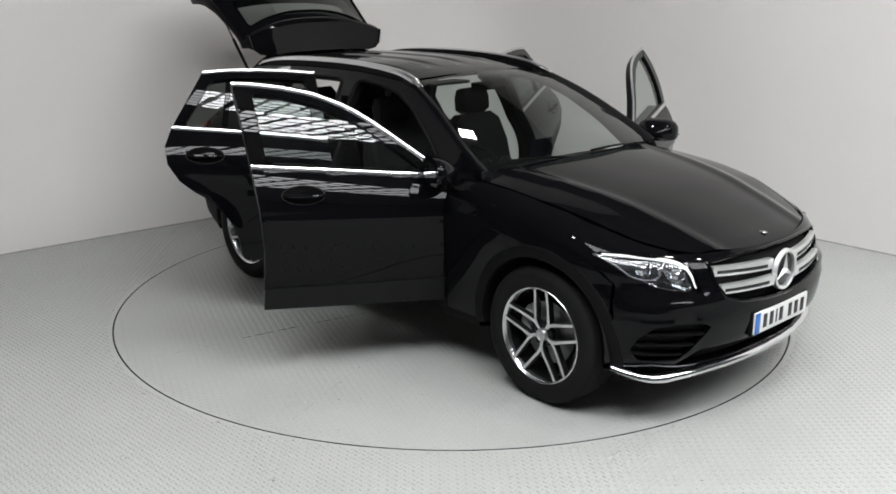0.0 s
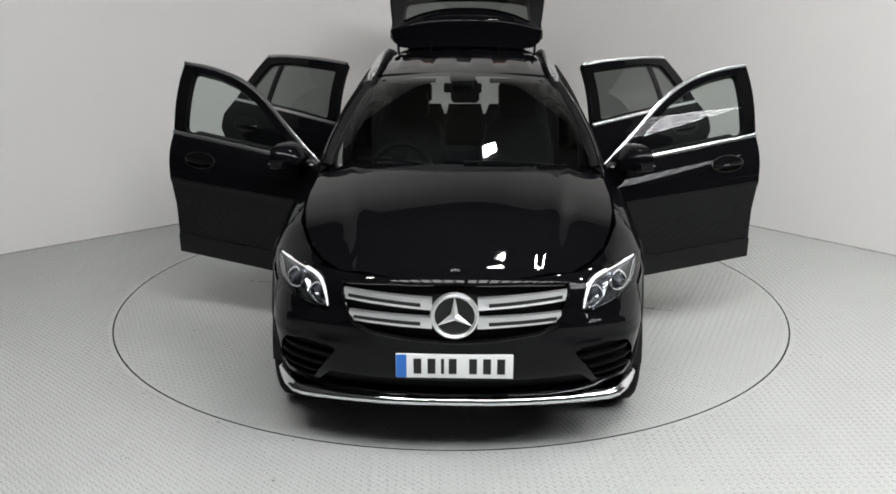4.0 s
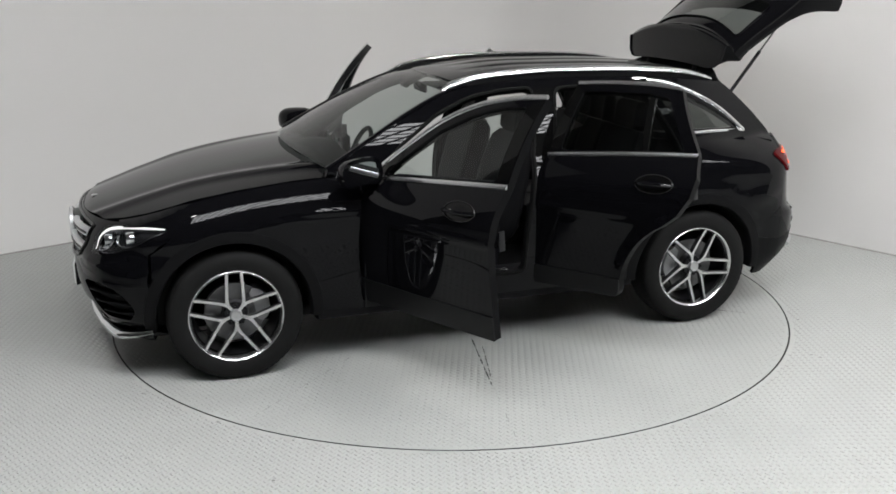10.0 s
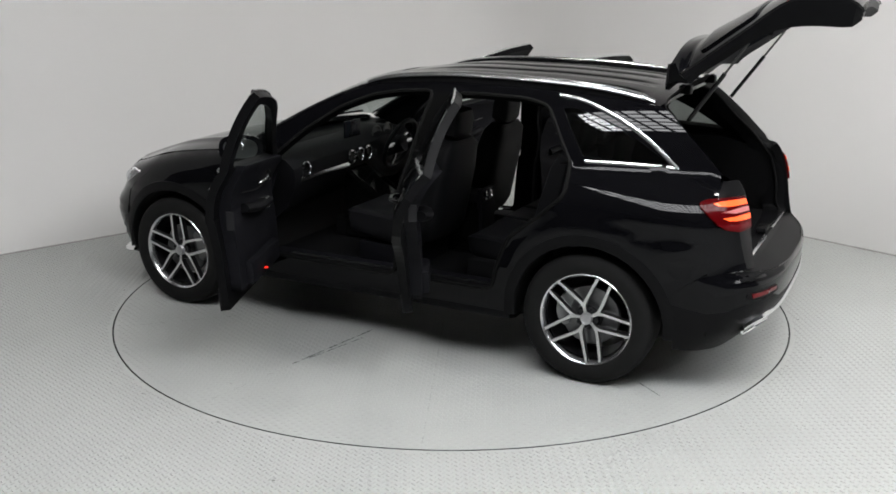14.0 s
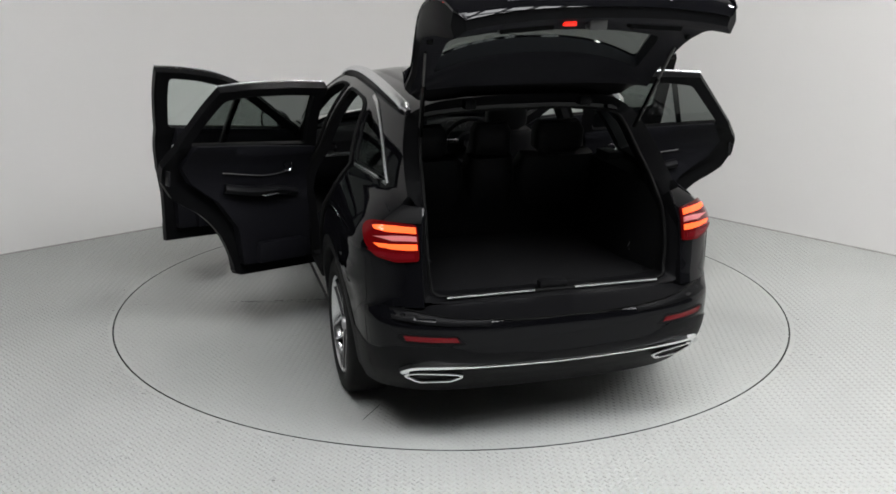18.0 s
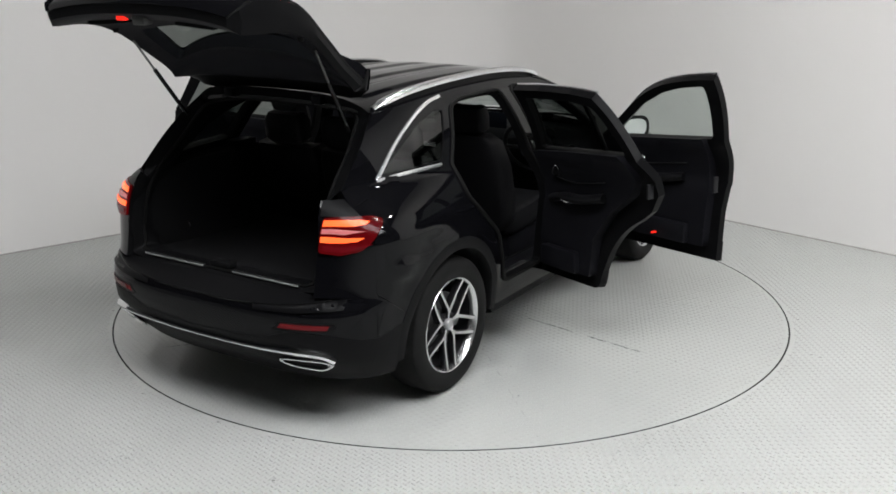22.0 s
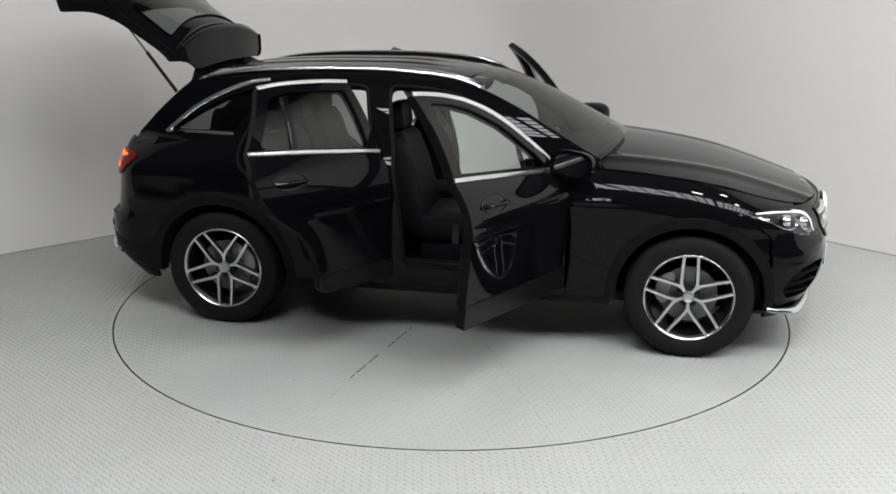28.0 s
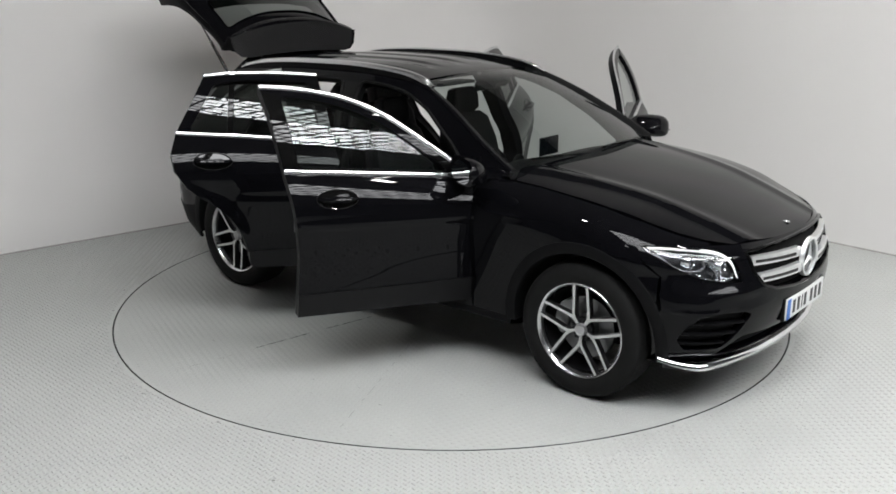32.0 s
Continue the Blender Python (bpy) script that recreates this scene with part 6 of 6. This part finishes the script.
tube(b, [(0.52, -0.128, 0.845), (0.3, -0.123, 0.705), (0.05, -0.118, 0.665), (-0.08, -0.115, 0.72)], 0.006, 6)
part("console_trim", b.mesh("console_trim", PIANO), cons)

part("console_end", block(Build(), (-0.445, -0.105, 0.45), (-0.40, 0.105, 0.82), r=0.02).mesh("console_end", TRIM), cons, "dark rear face of the console")
for y in (-0.005, 0.065):
    part("rear_vent", lathe(Build(), [(0.031, 0.004), (0.031, -0.007), (0.024, -0.009), (0.021, 0.002)], n=20, axis="x", origin=(-0.446, y, 0.775)).mesh("rear_vent", CHROME), cons, "small round rear vent with a bright ring")

# steering wheel on the right-hand side
wheel_pose = pose(0.44, -0.37, 0.985, 0, -24, 0)
b = Build()
tube(b, [(0, 0.185 * math.cos(2 * math.pi * i / 40), 0.185 * math.sin(2 * math.pi * i / 40)) for i in range(40)], 0.0165, 10, closed=True, up=(1, 0, 0))
sw = part("steering_wheel", b.mesh("steering_wheel", LEATHER), car, "black leather three-spoke steering wheel", wheel_pose)
b = Build()
rings = [[(h, r * math.cos(2 * math.pi * i / 20), r * 0.85 * math.sin(2 * math.pi * i / 20)) for i in range(20)] for h, r in ((0.05, 0.05), (0.03, 0.075), (-0.01, 0.078), (-0.024, 0.06), (-0.03, 0.02))]
loft(b, [r[::-1] for r in rings])
part("airbag_cover", b.mesh("airbag_cover", TRIM), sw)
for a in (0, 180, 270):
    b = Build()
    c, s = math.cos(radians(a)), math.sin(radians(a))
    tube(b, [(0.0, 0.06 * c, 0.06 * s), (0.0, 0.12 * c, 0.12 * s), (0.0, 0.18 * c, 0.18 * s)], 0.019, 8, flat=0.45, up=(1, 0, 0))
    part("wheel_spoke", b.mesh("wheel_spoke", SATIN), sw, "silver spoke")
part("steering_column", tube(Build(), [(0.40, -0.37, 0.975), (0.70, -0.37, 0.87)], 0.045, 12).mesh("steering_column", TRIM), car)


def seat_shell(b, rows, mat=0):
    """Cushion from rings: (centre, half width, half depth, normal tilt in degrees)."""
    rings = []
    for (x, z), w, d, tilt in rows:
        ring = []
        for i in range(24):
            a = 2 * math.pi * i / 24
            u = w * math.copysign(abs(math.cos(a)) ** 0.55, math.cos(a))
            v = d * math.copysign(abs(math.sin(a)) ** 0.55, math.sin(a))
            wing = 0.035 * (abs(u) / w) ** 4 if v > 0 else 0
            v = v + wing
            t = radians(tilt)
            ring.append((x + v * math.cos(t), u, z + v * math.sin(t)))
        rings.append(ring)
    loft(b, rings)


def front_seat(s):
    y = s * 0.37
    st = part("front_seat", None, car, "black leather front seat with side bolsters", pose(0, y, 0))
    b = Build()
    seat_shell(b, [((0.28, 0.655), 0.20, 0.05, 80), ((0.24, 0.65), 0.25, 0.085, 85), ((0.05, 0.63), 0.26, 0.10, 90), ((-0.18, 0.61), 0.26, 0.10, 92), ((-0.28, 0.61), 0.22, 0.08, 95)])
    part("seat", b.mesh("seat", LEATHER), st)
    b = Build()
    seat_shell(b, [((-0.26, 0.58), 0.22, 0.07, 0), ((-0.27, 0.64), 0.25, 0.095, 0), ((-0.30, 0.80), 0.26, 0.095, 2), ((-0.35, 1.0), 0.255, 0.085, 8), ((-0.392, 1.155), 0.215, 0.07, 10), ((-0.405, 1.202), 0.15, 0.04, 12)])
    part("backrest", b.mesh("backrest", LEATHER), st)
    b = Build()
    seat_shell(b, [((-0.402, 1.205), 0.09, 0.03, 8), ((-0.402, 1.232), 0.13, 0.05, 8), ((-0.412, 1.315), 0.132, 0.052, 8), ((-0.418, 1.372), 0.115, 0.04, 8), ((-0.418, 1.384), 0.085, 0.02, 8)])
    part("headrest", b.mesh("headrest", LEATHER), st)
    for q in (-0.05, 0.05):
        part("headrest_post", tube(Build(), [(-0.405, q, 1.16), (-0.405, q, 1.26)], 0.007, 8).mesh("headrest_post", STEEL), st)
    part("seat_base", block(Build(), (-0.22, -0.22, 0.38), (0.2, 0.22, 0.53), r=0.02).mesh("seat_base", TRIM), st)


mirror_pair(front_seat)
rb = part("rear_bench", None, car, "black leather rear bench with three headrests")
for y, w in ((-0.40, 0.25), (0.40, 0.25), (0.0, 0.145)):
    b = Build()
    seat_shell(b, [((-0.60, 0.60), w * 0.9, 0.05, 82), ((-0.64, 0.60), w, 0.08, 86), ((-0.85, 0.58), w, 0.09, 92), ((-1.06, 0.57), w * 0.95, 0.08, 95)])
    part("seat", b.mesh("seat", LEATHER), rb, "", pose(0, y, 0))
    b = Build()
    seat_shell(b, [((-1.04, 0.60), w * 0.9, 0.07, 0), ((-1.06, 0.66), w, 0.09, 2), ((-1.12, 0.90), w, 0.085, 6), ((-1.18, 1.12), w * 0.97, 0.07, 10), ((-1.205, 1.19), w * 0.86, 0.045, 12)])
    part("backrest", b.mesh("backrest", LEATHER), rb, "", pose(0, y, 0))
    b = Build()
    hw = 0.145 if abs(y) > 0.1 else 0.11
    seat_shell(b, [((-1.205, 1.20), hw * 0.8, 0.03, 8), ((-1.208, 1.225), hw, 0.05, 8), ((-1.22, 1.33), hw, 0.05, 8), ((-1.228, 1.375), hw * 0.8, 0.03, 8)])
    part("headrest", b.mesh("headrest", LEATHER), rb, "", pose(0, y, 0))
b = Build()
block(b, (-1.14, -0.70, 0.38), (-0.62, 0.70, 0.55), r=0.03)
part("bench_base", b.mesh("bench_base", CARPET), rb)
for s in (1, -1):
    rings = [[(x0, s * y, z) for x0, y in ((-1.13 - 0.16 * (z - 0.55), 0.63), (-1.13 - 0.16 * (z - 0.55), 0.70), (-1.17 - 0.16 * (z - 0.55), 0.735 - 0.1 * max(0.0, z - 1.0)), (-1.40, 0.735 - 0.1 * max(0.0, z - 1.0)), (-1.40, 0.63))] for z in (0.50, 0.75, 1.0, 1.17, 1.21)]
    part("side_bolster", loft(Build(), rings if s > 0 else [r[::-1] for r in rings]).mesh("side_bolster", LEATHER, angle=50), rb, "black padded side of the bench")

# boot
b = Build()
block(b, (-2.19, -0.60, 0.70), (-1.15, 0.60, 0.732), r=0.006)
part("boot_floor", b.mesh("boot_floor", CARPET), car, "black carpeted boot floor")
for s in (1, -1):
    b = Build()
    prof = [(-2.13, 0.598, 0.73), (-2.12, 0.604, 0.95), (-2.04, 0.60, 1.12), (-1.80, 0.59, 1.17), (-1.2, 0.60, 1.17)]
    low = [(-2.13, 0.598, 0.73), (-2.0, 0.585, 0.73), (-1.8, 0.53, 0.73), (-1.4, 0.50, 0.73), (-1.2, 0.55, 0.73)]
    loft(b, [[(x, s * y, z) for x, y, z in prof], [(x, s * y, z) for x, y, z in low]], caps=False, closed=False)
    loft(b, [[(x, s * y, z) for x, y, z in prof[2:]], [(x, s * (y + 0.16), z + 0.01) for x, y, z in prof[2:]]], caps=False, closed=False)
    part("boot_side_lining", b.mesh("boot_side_lining", CARPET), car, "dark carpeted boot side")
    b = Build()
    tube(b, [(-1.9, s * 0.535, 0.80), (-1.9, s * 0.525, 0.82), (-1.9, s * 0.535, 0.84)], 0.004, 6)
    part("lashing_eye", b.mesh("lashing_eye", CHROME), car)
b = Build()
block(b, (-1.20, -0.62, 0.70), (-1.165, 0.62, 1.12), r=0.01)
part("seat_back_panel", b.mesh("seat_back_panel", CARPET), car)

# inner mirror and screen sensor
b = Build()
block(b, (0.10, -0.12, 1.44), (0.125, 0.12, 1.50), r=0.012)
tube(b, [(0.12, 0, 1.48), (0.17, 0, 1.53)], 0.012, 8)
part("rear_view_mirror", b.mesh("rear_view_mirror", PIANO), car, "black inner mirror")
b = Build()
rings = [[(0.24, -0.06, 1.50), (0.24, 0.06, 1.50), (0.22, 0.06, 1.47), (0.22, -0.06, 1.47)], [(0.13, -0.08, 1.565), (0.13, 0.08, 1.565), (0.12, 0.08, 1.53), (0.12, -0.08, 1.53)]]
loft(b, rings)
part("sensor_housing", b.mesh("sensor_housing", PLASTIC), car)
for s in (1, -1):
    part("sun_visor", block(Build(), (0.02, s * 0.34 - 0.17, 1.505), (0.15, s * 0.34 + 0.17, 1.522), r=0.006, m=pose(0, 0, 0)).mesh("sun_visor", LINING), car)
# wipers
for y0, y1 in ((0.62, 0.02), (0.02, -0.58)):
    b = Build()
    tube(b, smooth_line([(0.99 - 0.16 * (y0 / 0.72) ** 2, y0, 1.115), ((0.985 - 0.14 * ((y0 + y1) / 1.44) ** 2), (y0 + y1) / 2, 1.16), (0.985 - 0.16 * (y1 / 0.72) ** 2, y1, 1.165)], 5), 0.008, 6)
    part("wiper", b.mesh("wiper", PLASTIC), car, "black wiper arm")


def motions():
    """The table turns once and carries the car."""
    rows, deck = [], []
    for t, a in TURN:
        c, s = math.cos(radians(a)), math.sin(radians(a))
        rows.append((t, pose(c * CAR_X - s * CAR_Y, s * CAR_X + c * CAR_Y, 0, 0, 0, a)))
        deck.append((t, pose(0, 0, 0, 0, 0, a)))
    walk(car, rows)
    walk(table, deck)


motions()
